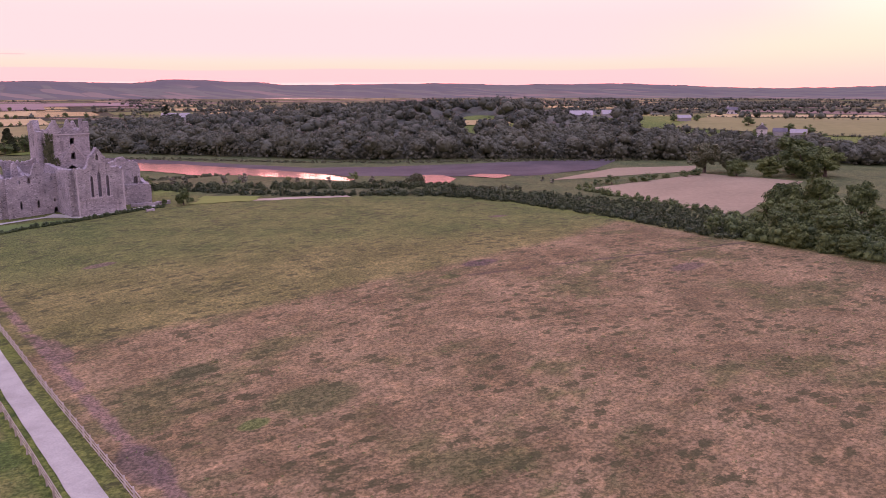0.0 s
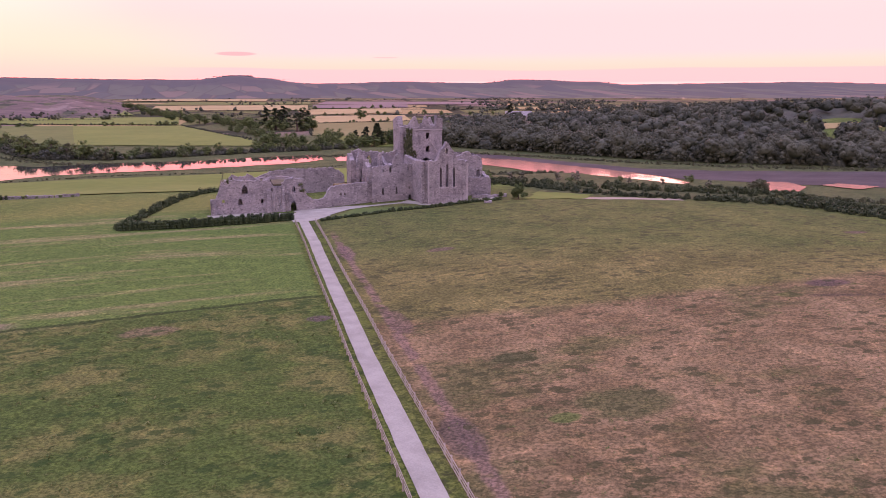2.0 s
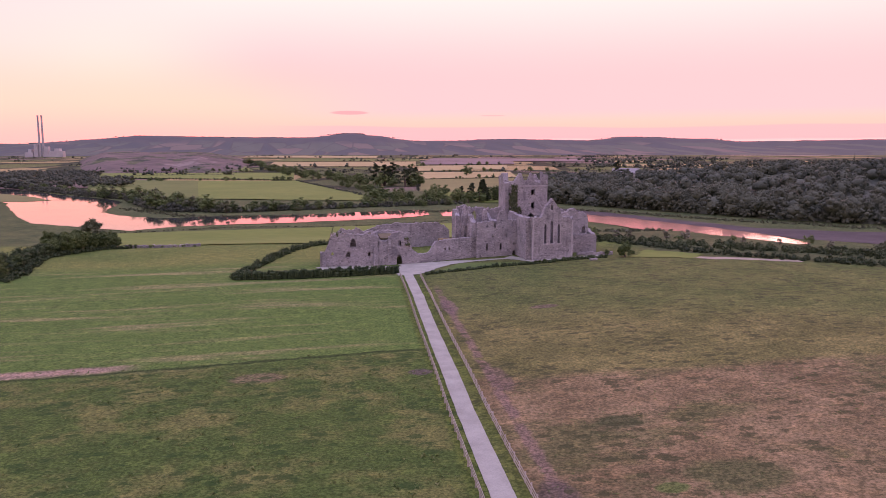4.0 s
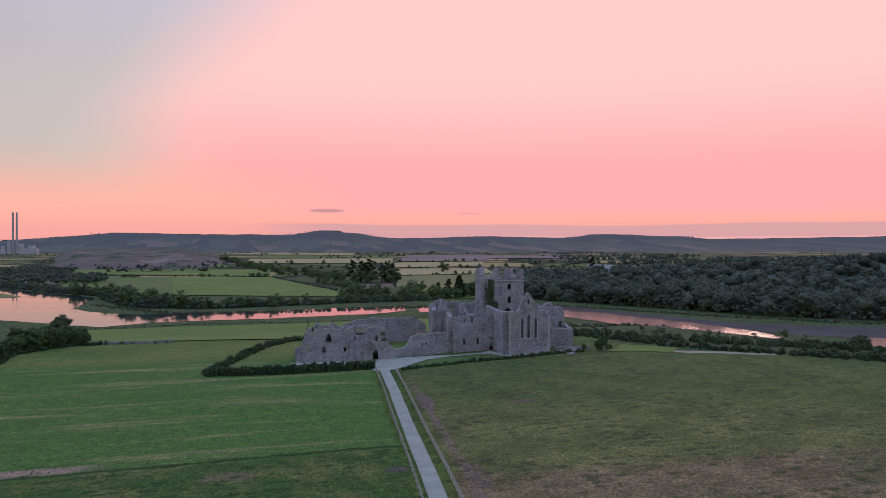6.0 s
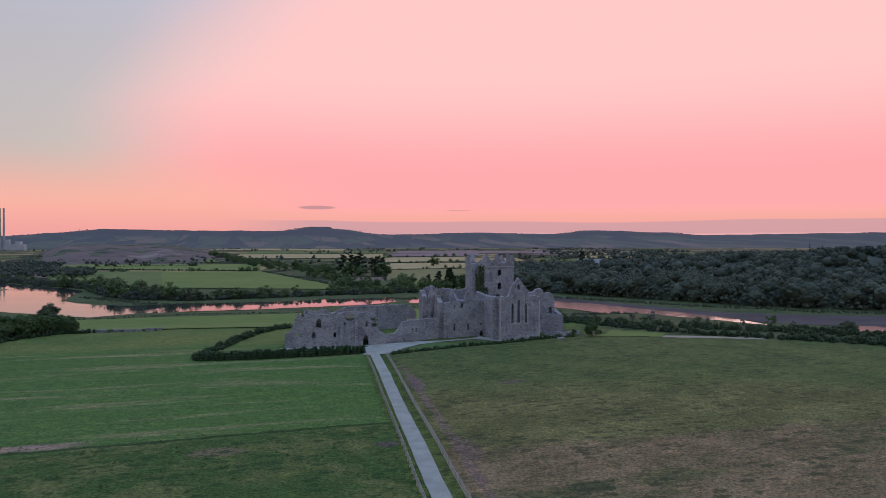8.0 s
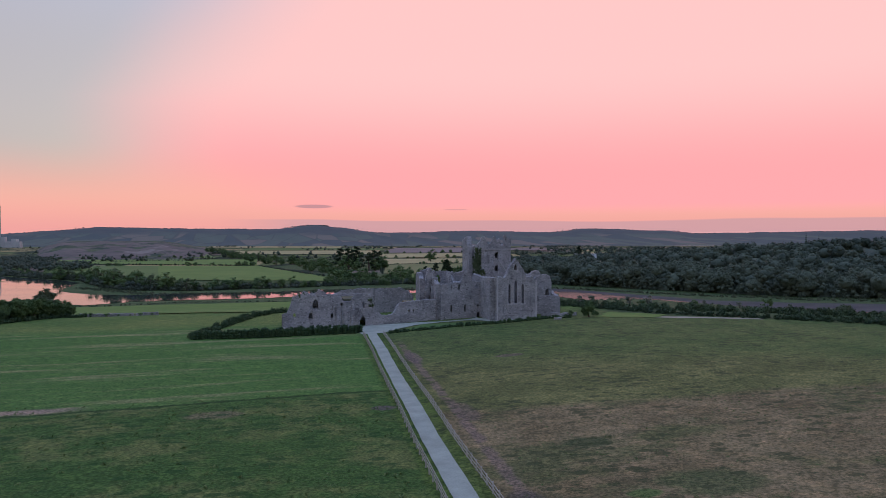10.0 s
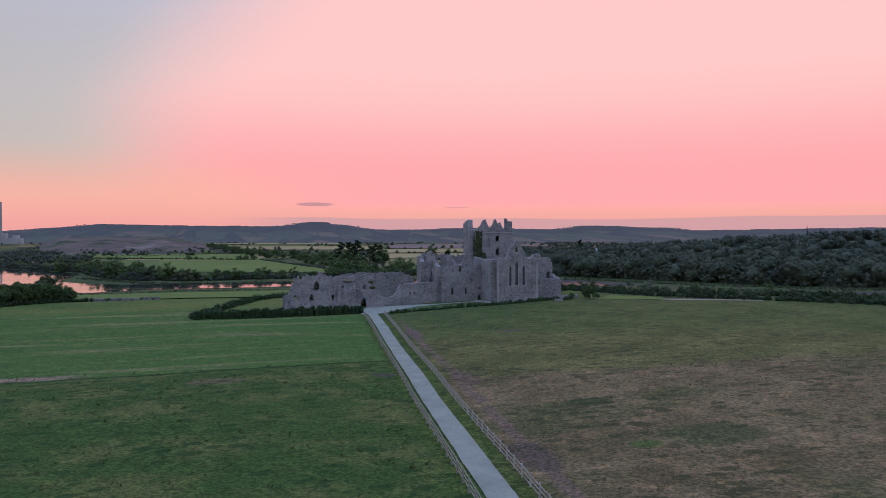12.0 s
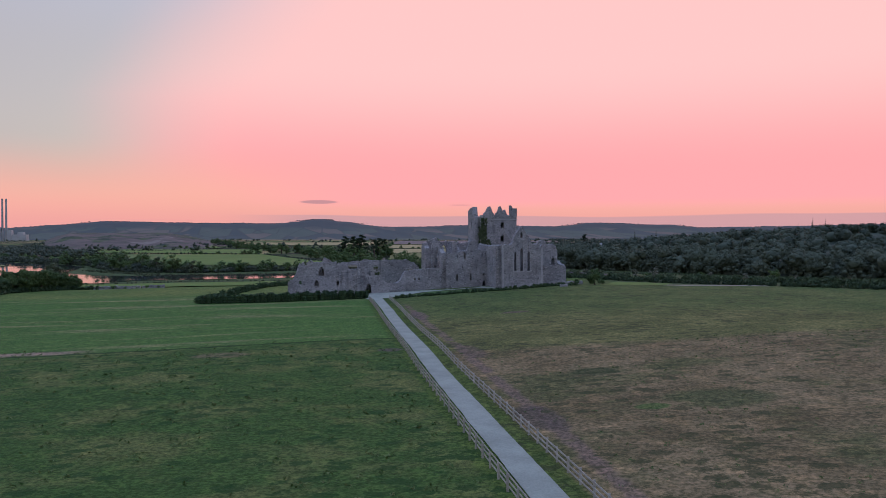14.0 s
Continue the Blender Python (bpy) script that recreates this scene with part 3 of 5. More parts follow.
def masonry(a, b, thick, base, top, holes=(), rag=0.25, seed=1, cell=0.55):
    """A ruined wall from a to b, its thickness to the left of that way. top: points (metres along, height) of the broken crest.
    holes: (centre, width, sill, head, pointed) through the wall."""
    rng = np.random.default_rng(seed)
    a, b = np.array(a, float), np.array(b, float)
    length = np.hypot(*(b - a))
    way = (b - a) / length
    side = np.array([-way[1], way[0]]) * thick
    cuts = set(np.linspace(0, length, max(2, int(length / cell) + 1)).round(3))
    for c, w, *_ in holes:
        cuts = {s for s in cuts if not c - w / 2 - 0.12 < s < c + w / 2 + 0.12}
        cuts |= set(np.linspace(c - w / 2, c + w / 2, 7).round(3))
    cuts = np.array(sorted(s for s in cuts if -1e-6 <= s <= length + 1e-6))
    crest = np.interp(cuts, [p[0] for p in top], [p[1] for p in top])
    crest = crest + rng.normal(0, rag, len(cuts)) + rag * np.where(rng.random(len(cuts)) < 0.12, 1.6, 0)
    drift = rng.normal(0, 0.03, (len(cuts), 2))
    verts, faces = [], []

    def block(i, lows, highs):
        n = len(verts)
        for k, (s, lo, hi) in enumerate(zip((cuts[i], cuts[i + 1]), lows, highs)):
            for j, off in enumerate((0.0, 1.0)):
                p = a + way * s + side * (off + drift[i + k][j] * 0.4)
                verts.extend([(p[0], p[1], lo), (p[0], p[1], hi + (0.12 * rag * (j - 0.5)))])
        f = [(0, 4, 5, 1), (6, 2, 3, 7), (1, 5, 7, 3), (4, 0, 2, 6), (2, 0, 1, 3), (4, 6, 7, 5)]
        faces.extend(tuple(n + q for q in face) for face in f)

    for i in range(len(cuts) - 1):
        mid = (cuts[i] + cuts[i + 1]) / 2
        lows = [base, base]
        inside = sorted([h for h in holes if abs(mid - h[0]) < h[1] / 2], key=lambda h: h[2])
        tops = [max(crest[i], base + 0.05), max(crest[i + 1], base + 0.05)]
        for c, w, sill, head, pointed in inside:
            arch = []
            for s in (cuts[i], cuts[i + 1]):
                k = min(1.0, abs(s - c) / (w / 2))
                drop = w * (0.95 * (1 - math.sqrt(max(0.0, 1 - (0.5 + 0.5 * k) ** 2 * 0.999)) / 0.866) if pointed else 0.35 * k * k)
                arch.append(head - max(0.0, drop))
            if sill > lows[0] + 0.02 or sill > lows[1] + 0.02:
                block(i, lows, [min(sill, t) for t in tops])
            lows = [min(q, t) for q, t in zip(arch, tops)]
        if any(t > q + 0.01 for t, q in zip(tops, lows)):
            block(i, lows, [max(t, q + 0.005) for t, q in zip(tops, lows)])
    # weld the courses into one shell
    keys, order, index = {}, [], []
    for v in verts:
        k = (round(v[0], 3), round(v[1], 3), round(v[2], 3))
        if k not in keys:
            keys[k] = len(order)
            order.append(v)
        index.append(keys[k])
    welded, seen_once = [], {}
    for face in faces:
        g = tuple(index[q] for q in face)
        if len(set(g)) >= 3:
            welded.append(tuple(dict.fromkeys(g)))
            seen_once[frozenset(g)] = seen_once.get(frozenset(g), 0) + 1
    return order, [g for g in welded if seen_once.get(frozenset(g), 1) == 1]


def surround(a, b, hole, proud=0.05, width=0.15):
    """Dressed stones round an opening: two jambs, a sill and two arch stones, standing a little proud of the wall."""
    a, b = np.array(a, float), np.array(b, float)
    way = (b - a) / np.hypot(*(b - a))
    out = np.array([way[1], -way[0]]) * proud
    c, w, sill, head, pointed = hole
    spring = head - (0.9 * w if pointed else 0.3 * w)
    def slab(pts):
        n = len(pts)
        v = [(*(a + way * s + out), z) for s, z in pts] + [(*(a + way * s - out * 0.3), z) for s, z in pts]
        return v, [tuple(range(n)), tuple(range(2 * n - 1, n - 1, -1))] + [(i, i + n, (i + 1) % n + n, (i + 1) % n) for i in range(n)]
    lo, hi = c - w / 2, c + w / 2
    return join(
        slab([(lo - width, sill), (lo, sill), (lo, spring), (lo - width, spring)]),
        slab([(hi, sill), (hi + width, sill), (hi + width, spring), (hi, spring)]),
        slab([(lo - width, sill - 0.25), (hi + width, sill - 0.25), (hi + width, sill - 0.003), (lo - width, sill - 0.003)]),
        slab([(lo - width, spring + 0.003), (lo, spring + 0.003), (c, head), (c, head + width * 1.2)]),
        slab([(hi, spring + 0.003), (hi + width, spring + 0.003), (c, head + width * 1.2), (c, head)]))


def wall(parent, name, a, b, thick, base, top, holes=(), rag=0.25, seed=1, framed=True, label="", mat=None):
    ob = part(name, masonry(a, b, thick, base, top, holes, rag, seed), mat or STONE, parent, label)
    if framed:
        for h in holes:
            part("window_surround" if h[2] > base + 0.6 else "door_surround", surround(a, b, h), DRESSED, ob, "paler dressed stone surround")
    return ob


church = thing("abbey_church", "roofless grey rubble abbey church with a battlemented crossing tower", "ruin", at=(0, 0, 0))
T = 1.3
lancets = [(3.45, 0.72, 4.4, 9.75, True), (5.2, 0.85, 4.4, 10.7, True), (7.15, 0.72, 4.4, 9.75, True), (5.1, 0.75, 13.3, 15.0, True)]
wall(church, "east_gable", (0, 0), (11, 0), 1.9, -1.5, [(0, 11.4), (0.6, 11.7), (2.6, 11.3), (3.0, 13.2), (3.9, 14.6), (5.2, 16.4), (6.3, 15.0), (7.5, 13.2), (8.1, 11.4), (9.6, 11.5), (11, 11.2)], lancets, 0.12, 3)
wall(church, "south_wall", (0, 30), (0, 1.9), -T, -1.5, [(0, 11.0), (12, 11.3), (20, 10.8), (28.7, 11.4)], [(24.6, 0.5, 4.6, 8.4, True)], 0.14, 4, framed=False)
wall(church, "north_wall", (11, 1.9), (11, 22), T, -1.5, [(0, 11.0), (6, 10.9), (12, 10.4), (20.7, 10.6)], [(5, 1.0, 5.5, 8.6, True)], 0.2, 5, framed=False)
# clasping buttresses at the gable's corners and one on the flank
part("buttress", box(-0.06, 0.28, -0.08, 0.0, -1.5, 10.6, 0.01), DRESSED, church, "paler dressed stone corner")
part("buttress", box(10.66, 11.06, -0.10, 0.0, -1.5, 10.6, 0.01), DRESSED, church, "paler dressed stone corner")
part("buttress", box(-0.75, 0.0, 9.6, 10.8, -1.5, 8.8, 0.05), STONE, church)
part("string_course", box(0.9, 10.1, -0.10, 0.0, 3.8, 3.95), STONE, church, "weathered projecting stone band")

tower = thing("crossing_tower", "tall square grey stone tower with broken corner turrets", "tower")
TX0, TX1, TY0, TY1, TT = -0.7, 10.1, 21.0, 31.0, 1.5
par = 19.7
east_holes = [(6.6, 0.8, 16.0, 18.3, True), (6.6, 0.8, 12.2, 14.5, True), (5.9, 6.4, -1.4, 10.8, True)]
wall(tower, "east_wall", (TX0, TY0), (TX1, TY0), TT, -1.5, [(0, par), (10.8, par)], east_holes, 0.12, 6, framed=False)
wall(tower, "south_wall", (TX0, TY1), (TX0, TY0 + TT), -TT, -1.5, [(0, par), (8.5, par)], [(4.7, 0.9, 15.8, 18.0, True), (4.7, 0.8, 11.5, 13.2, True)], 0.12, 7, framed=False)
wall(tower, "north_wall", (TX1, TY0 + TT), (TX1, TY1), TT, -1.5, [(0, par), (8.5, par)], [(4.2, 0.9, 15.8, 18.0, True)], 0.12, 8, framed=False)
wall(tower, "west_wall", (TX0 + TT, TY1 - TT), (TX1 - TT, TY1 - TT), TT, -1.5, [(0, par), (7.8, par)], [(4.0, 0.9, 15.8, 18.0, True)], 0.12, 9, framed=False)
part("string_course", box(TX0 - 0.18, TX1 + 0.18, TY0 - 0.18, TY0, 18.55, 18.85), DRESSED, tower, "projecting stone band")
part("string_course", box(TX0 - 0.18, TX0, TY0, TY1, 18.55, 18.85), DRESSED, tower, "projecting stone band")


def turret(x0, x1, y, depth, base, top, seed, lean=0.5):
    """A broken stepped merlon, narrowing in worn steps to a jagged peak."""
    w, h = x1 - x0, top - base
    return masonry((x0, y), (x1, y), depth, base, [(0, base + 0.30 * h), (0.18 * w, base + 0.42 * h), (lean * w - 0.22 * w, base + 0.66 * h), (lean * w - 0.10 * w, top - 0.1), (lean * w + 0.10 * w, top), (lean * w + 0.22 * w, base + 0.70 * h), (0.85 * w, base + 0.40 * h), (w, base + 0.25 * h)], (), 0.08, seed, 0.22)


part("merlon", turret(0.2, 3.4, TY0, 1.0, par - 0.3, 22.5, 12), STONE, tower)
part("merlon", turret(3.8, 6.4, TY0, 1.0, par - 0.3, 22.4, 13), STONE, tower)
part("corner_turret", masonry((8.2, TY0 - 0.1), (TX1 + 0.1, TY0 - 0.1), 1.7, par - 0.3, [(0, 22.7), (0.35, 22.8), (0.6, 22.1), (1.4, 21.8), (2.0, 21.9)], (), 0.08, 14, 0.22), STONE, tower)
part("corner_turret", masonry((TX0 - 0.05, TY1), (TX0 - 0.05, 24.6), -1.5, par - 0.3, [(0, 21.2), (2.2, 21.7), (4.6, 22.1), (5.6, 22.3), (6.4, 20.4)], (), 0.12, 11, 0.3), STONE, tower)
part("merlon", turret(2.4, 4.6, TY1 - TT, TT, par - 0.3, 21.3, 16), STONE, tower)
part("merlon", turret(7.6, 10.0, TY1 - TT, TT, par - 0.3, 21.8, 17), STONE, tower)


def roof_scar(x0, x1, y, z0, z1):
    """The raised line of the vanished choir roof."""
    c, w = (x0 + x1) / 2, 0.32
    def bar(xa, za, xb, zb):
        v = [(xa, y - 0.22, za), (xb, y - 0.22, zb), (xb, y - 0.22, zb + w), (xa, y - 0.22, za + w), (xa, y + 0.05, za), (xb, y + 0.05, zb), (xb, y + 0.05, zb + w), (xa, y + 0.05, za + w)]
        return v, [(0, 1, 2, 3), (7, 6, 5, 4), (3, 2, 6, 7), (0, 4, 5, 1), (1, 5, 6, 2), (4, 0, 3, 7)]
    return join(bar(x0, z0, c, z1), bar(c, z1, x1, z0))


# added slab, out of sight, blocks skylight so the crossing arch looks dark
part("cover_slab", box(TX0 + TT, TX1 - TT, TY0 + TT, TY1 - TT, 11.2, 11.7), STONE, tower, "added unseen slab that darkens the crossing")
# added deck shuts out the sky so the tower windows look dark
part("inner_deck", box(TX0 + TT, TX1 - TT, TY0 + TT, TY1 - TT, 18.35, 18.7), STONE, tower, "added unseen deck that darkens the tower windows")
part("roof_scar", roof_scar(3.2, 8.6, TY0, 12.2, 16.0), DRESSED, tower, "pale gabled scar of a vanished roof")

transept = thing("south_transept", "broken stone transept block with slit windows and ragged crest", "ruin")
front_holes = [(2.8, 0.75, 7.6, 8.5, False), (5.0, 0.65, 7.5, 9.0, True), (10.05, 0.62, 7.9, 9.2, True), (11.4, 0.62, 8.0, 9.3, True), (2.85, 0.5, 1.3, 3.2, True), (6.7, 0.55, 1.4, 3.3, True), (10.55, 0.95, -0.6, 1.3, True), (10.5, 0.45, 2.7, 3.4, False), (8.3, 0.25, 5.2, 5.6, False), (4.4, 0.22, 5.0, 5.4, False)]
wall(transept, "east_wall", (-12.5, 12.3), (0.0, 12.3), 1.2, -2.2, [(0, 8.8), (1.0, 9.2), (4.2, 9.5), (5.6, 9.3), (6.0, 11.0), (6.6, 12.2), (7.4, 12.5), (8.0, 11.8), (8.4, 9.9), (12.5, 9.7)], front_holes, 0.10, 21, framed=False)
wall(transept, "south_wall", (-12.5, 20.2), (-12.5, 13.5), -1.2, -2.2, [(0, 10.4), (2, 10.8), (4, 9.2), (6.7, 9.0)], [(2.6, 0.6, 3.0, 5.0, False)], 0.22, 24, framed=False)
# broken stubs of the chapels' side walls and their corner stones
part("buttress", box(-12.75, -12.2, 12.08, 12.3, -2.2, 7.6, 0.03), STONE, transept)
part("wall_stub", masonry((-13.6, 15.2), (-12.5, 15.2), 1.0, -2.4, [(0, 6.4), (0.5, 8.0), (1.1, 9.0)], (), 0.16, 36, 0.22), STONE, transept)
part("wall_stub", masonry((-14.2, 18.0), (-12.5, 18.0), 0.9, -2.4, [(0, 7.6), (0.7, 9.6), (1.7, 10.0)], (), 0.18, 37, 0.22), STONE, transept)
wall(transept, "stair_block", (-15.6, 20.2), (-12.5, 20.2), 1.5, -2.6, [(0, 9.4), (0.4, 11.0), (0.8, 12.6), (1.6, 13.2), (2.2, 12.0), (2.6, 10.6), (3.1, 10.2)], [(1.1, 0.5, 3.0, 5.2, False), (1.4, 0.5, 6.6, 7.6, False)], 0.18, 25, framed=False)
wall(transept, "block_side", (-15.6, 29), (-15.6, 21.7), -1.3, -2.6, [(0, 11.2), (3, 11.8), (5, 10.8), (7.3, 10.2)], [(4, 0.6, 6.0, 7.2, False)], 0.18, 26, framed=False)
wall(transept, "inner_wall", (-15.6, 27.6), (-2, 27.6), 1.2, -2.6, [(0, 12.0), (1.6, 12.6), (2.6, 13.2), (3.4, 11.8), (6.0, 12.4), (9.0, 11.6), (13.6, 12.2)], [(5.2, 1.6, 8.6, 11.2, True), (8.6, 1.2, 8.8, 11.0, True)], 0.18, 27, framed=False)
wall(transept, "cross_wall", (-6.6, 26.0), (-6.6, 13.6), -0.9, -2.2, [(0, 11.0), (5, 9.6), (8, 9.0), (12.4, 9.4)], [(4.0, 1.4, 5.0, 8.0, True)], 0.18, 29, framed=False)
part("chimney", masonry((-9.9, 17.5), (-8.6, 17.5), 1.3, 6.0, [(0, 11.0), (0.3, 12.2), (1.0, 12.4), (1.3, 11.4)], (), 0.12, 28, 0.3), STONE, transept)
# flat slab covering the transept's inside below the upper windows
part("cover_slab", box(-11.2, -0.3, 13.6, 26.0, 6.6, 7.2, 0.2), STONE, transept, "flat stone slab inside the transept walls")

north = thing("north_transept", "low broken north transept wall of grey rubble", "ruin")
wall(north, "east_wall", (12.3, 14), (20.2, 14), 1.2, -1.5, [(0, 11.3), (1.4, 11.6), (2.4, 12.4), (4.0, 12.6), (4.6, 11.4), (7.0, 11.2), (7.6, 10.9), (7.9, 9.4)], [(6.6, 1.0, 5.4, 7.4, False)], 0.14, 31, framed=False)
wall(north, "chapel_wall", (11.4, 9.5), (21.2, 9.5), 1.1, -1.5, [(0, 5.9), (3, 5.7), (7, 5.6), (9.2, 5.5), (9.8, 5.0)], (), 0.06, 32)
wall(north, "end_wall", (21.2, 10.6), (21.2, 16), 1.1, -1.5, [(0, 5.4), (3, 6.0), (5.4, 6.6)], (), 0.12, 33)
wall(north, "side_wall", (20.2, 15.2), (20.2, 26), 1.1, -1.5, [(0, 9.8), (4, 10.2), (10.8, 10.4)], (), 0.2, 35)
wall(north, "inner_wall", (12.3, 26), (20.2, 26), 1.1, -1.5, [(0, 11.4), (4, 11.2), (7.9, 10.4)], [(4, 1.0, 6, 9, True)], 0.2, 34, framed=False)
part("chapel_roof", box(12.4, 21.1, 10.65, 13.95, 4.9, 5.2, 0.1), LAWN, north, "grass grown over the chapel vault")

cloister = thing("cloister_range", "long ruined cloister range of grey rubble with arched gateway", "ruin")
gate_holes = [(20.2, 1.5, -2.2, 1.0, True), (20.3, 0.8, 3.3, 4.9, False), (7.7, 1.5, 3.2, 5.6, True), (6.4, 1.1, 0.4, 2.2, True), (12.0, 0.7, 0.6, 1.8, False), (2.2, 0.6, 1.0, 2.0, False), (14.6, 0.5, 3.6, 4.6, False)]
wall(cloister, "east_wall", (-54.7, 10), (-31.6, 10), 1.1, -3.2, [(0, 1.8), (0.8, 3.0), (1.8, 6.4), (4, 6.9), (10, 6.6), (13.5, 6.5), (14.6, 5.9), (15.0, 4.9), (16.6, 4.8), (17.4, 5.6), (18.3, 6.8), (20.4, 7.1), (22.6, 6.6), (23.1, 5.3)], gate_holes, 0.16, 41, framed=False)
wall(cloister, "low_wall", (-31.6, 10), (-13.8, 13.2), 1.0, -3.0, [(0, 4.4), (0.7, 2.2), (2.2, 1.2), (4.0, 0.9), (5.6, 1.3), (6.4, 2.4), (7.1, 3.9), (9, 4.4), (17.8, 4.9)], [(10.2, 0.5, 1.6, 2.3, False), (11.4, 0.5, 1.6, 2.3, False)], 0.10, 42, framed=False)
part("buttress", box(-55.6, -54.2, 9.0, 10.0, -3.2, 2.2, 0.35), STONE, cloister)
part("buttress", box(-41.6, -40.4, 9.2, 10.0, -3.0, 4.0, 0.08), STONE, cloister)
part("buttress", box(-37.6, -36.7, 9.35, 10.0, -3.0, 6.0, 0.06), STONE, cloister)
wall(cloister, "south_end", (-54.7, 24), (-54.7, 11.1), -1.1, -3.2, [(0, -0.5), (5, 0.2), (9, 0.4), (12.9, 1.6)], (), 0.35, 43)
wall(cloister, "inner_wall", (-52, 24), (-33, 24), 1.0, -3.2, [(0, 5.2), (3, 6.6), (7, 6.0), (10, 5.7), (14, 6.2), (19, 5.7)], [], 0.3, 44)
wall(cloister, "cross_wall", (-40.5, 23), (-40.5, 11.1), -0.9, -3.2, [(0, 5.0), (6, 6.2), (11.9, 6.6)], (), 0.3, 45)
wall(cloister, "cross_wall", (-32.2, 23), (-32.2, 11.1), -0.9, -3.2, [(0, 3.0), (6, 4.2), (11.9, 5.6)], (), 0.3, 46)
wall(cloister, "garth_wall", (-44, 42), (-15.5, 42), 1.0, -3.6, [(0, 3.6), (6, 5.6), (12, 6.2), (25, 6.3), (27, 5.2), (28.5, 4.0)], [(14, 1.0, 0.5, 2.4, True)], 0.12, 47, framed=False)
# added slabs behind the wall block the sky so its openings look dark
part("cover_slab", box(-53.0, -41.5, 11.15, 23.0, 5.2, 5.6), DULL_SLAB, cloister, "added slab that darkens the range's windows")
part("cover_slab", box(-39.5, -33.2, 11.15, 23.0, 5.0, 5.4), DULL_SLAB, cloister, "added slab that darkens the gateway")
part("wall_gable", masonry((-46.5, 16), (-40.9, 16), 0.8, -3.0, [(0, 6.9), (0.6, 7.9), (5.6, 5.0)], (), 0.1, 48), STONE, cloister)
part("vault_roof", join(box(-23.8, -15.2, 13.4, 19.0, -1.0, 4.3, 1.2)), mottled("grassy_rubble", (0.12, 0.10, 0.05), (0.22, 0.16, 0.08), 0.3, 3.0), cloister, "rusty grass growing over a vault")

# ---------------------------------------------------------------- fences


def fence(side, offset, y0, y1):
    label = "weathered three-rail timber fence beside the gravel path"
    ob = thing("timber_fence", label, "fence", "fences along the path")
    rng = np.random.default_rng(7 + side)
    post = box(-0.075, 0.075, -0.06, 0.06, -0.35, 1.12, 0.012)
    pitch = 2.4
    rail_mesh, post_mesh = None, None
    ys = np.arange(y0, y1, pitch)
    xs = np.array([float(path_x(y)) for y in ys]) + offset
    zs = height(xs, ys)
    for i, (x, y, z) in enumerate(zip(xs, ys, zs)):
        if post_mesh is None:
            first = part("post", post, TIMBER, ob)
            post_mesh = first.data
        else:
            first = new("post", post_mesh)
            first.parent = ob
        first.location = (x, y, z)
        first.rotation_euler = (rng.normal(0, 0.02), rng.normal(0, 0.02), rng.normal(0, 0.1))
        if i + 1 == len(ys):
            break
        for level in (0.30, 0.66, 1.02):
            if rail_mesh is None:
                rail = part("rail", box(-0.025, 0.025, 0.0, 1.0, -0.055, 0.055, 0.004), TIMBER, ob)
                rail_mesh = rail.data
            else:
                rail = new("rail", rail_mesh)
                rail.parent = ob
            d = Vector((xs[i + 1] - x, ys[i + 1] - y, zs[i + 1] - z))
            rail.location = (x - side * 0.09, y, z + level + rng.normal(0, 0.015))
            rail.rotation_euler = (math.asin(d.z / d.length), 0, -math.atan2(d.x, d.y))
            rail.scale = (1, d.length, 1)
    return ob


fence(-1, -2.15, -206, -10)
fence(1, 2.68, -206, -10)

# ---------------------------------------------------------------- far land


def polar(b, r):
    return CX + r * math.sin(radians(b)), CY + r * math.cos(radians(b))


def hills():
    """The ridge on the skyline, by bearing and degrees above the level."""
    bears = [-40, -19.5, -16.2, -12.7, -9, -5.2, -1.1, 0.6, 1.8, 3.9, 6.8, 10, 13.6, 19.9, 21.2, 22.4, 24.4, 27.9, 29.9, 35.3, 41, 46.3, 50.5, 54.6, 58.6, 63, 66.7, 72, 95]
    lifts = [0.3, 0.28, 0.54, 0.84, 0.80, 0.76, 0.74, 0.96, 1.08, 0.88, 0.50, 0.55, 0.66, 0.55, 0.70, 0.86, 0.74, 0.62, 0.46, 0.50, 0.58, 0.46, 0.52, 0.55, 0.40, 0.24, 0.24, 0.36, 0.3]
    bs = np.arange(-40, 95, 0.2)
    rng = np.random.default_rng(5)
    crest = np.interp(bs, bears, lifts) + np.convolve(rng.normal(0, 0.03, len(bs)), np.ones(3) / 3, "same")
    rs = np.linspace(2900, 4350, 14)
    verts, n = [], len(bs)
    for k, r in enumerate(rs):
        f = (k / (len(rs) - 1)) ** 1.6
        for b, c in zip(bs, crest):
            x, y = polar(b, r)
            verts.append((x, y, -2 + f * (30 + math.tan(radians(c)) * 4350) + (6 * math.sin(b * 3 + k) * f * (1 - f))))
    for b in bs:
        verts.append((*polar(b, 4600), -40))
    faces = [(i * n + j, i * n + j + 1, (i + 1) * n + j + 1, (i + 1) * n + j)[::-1] for i in range(len(rs)) for j in range(n - 1)]
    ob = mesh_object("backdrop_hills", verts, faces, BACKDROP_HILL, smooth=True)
    tagged(ob, "long low skyline hills, haze put into their blue-grey colour", "hills", kind="structure")


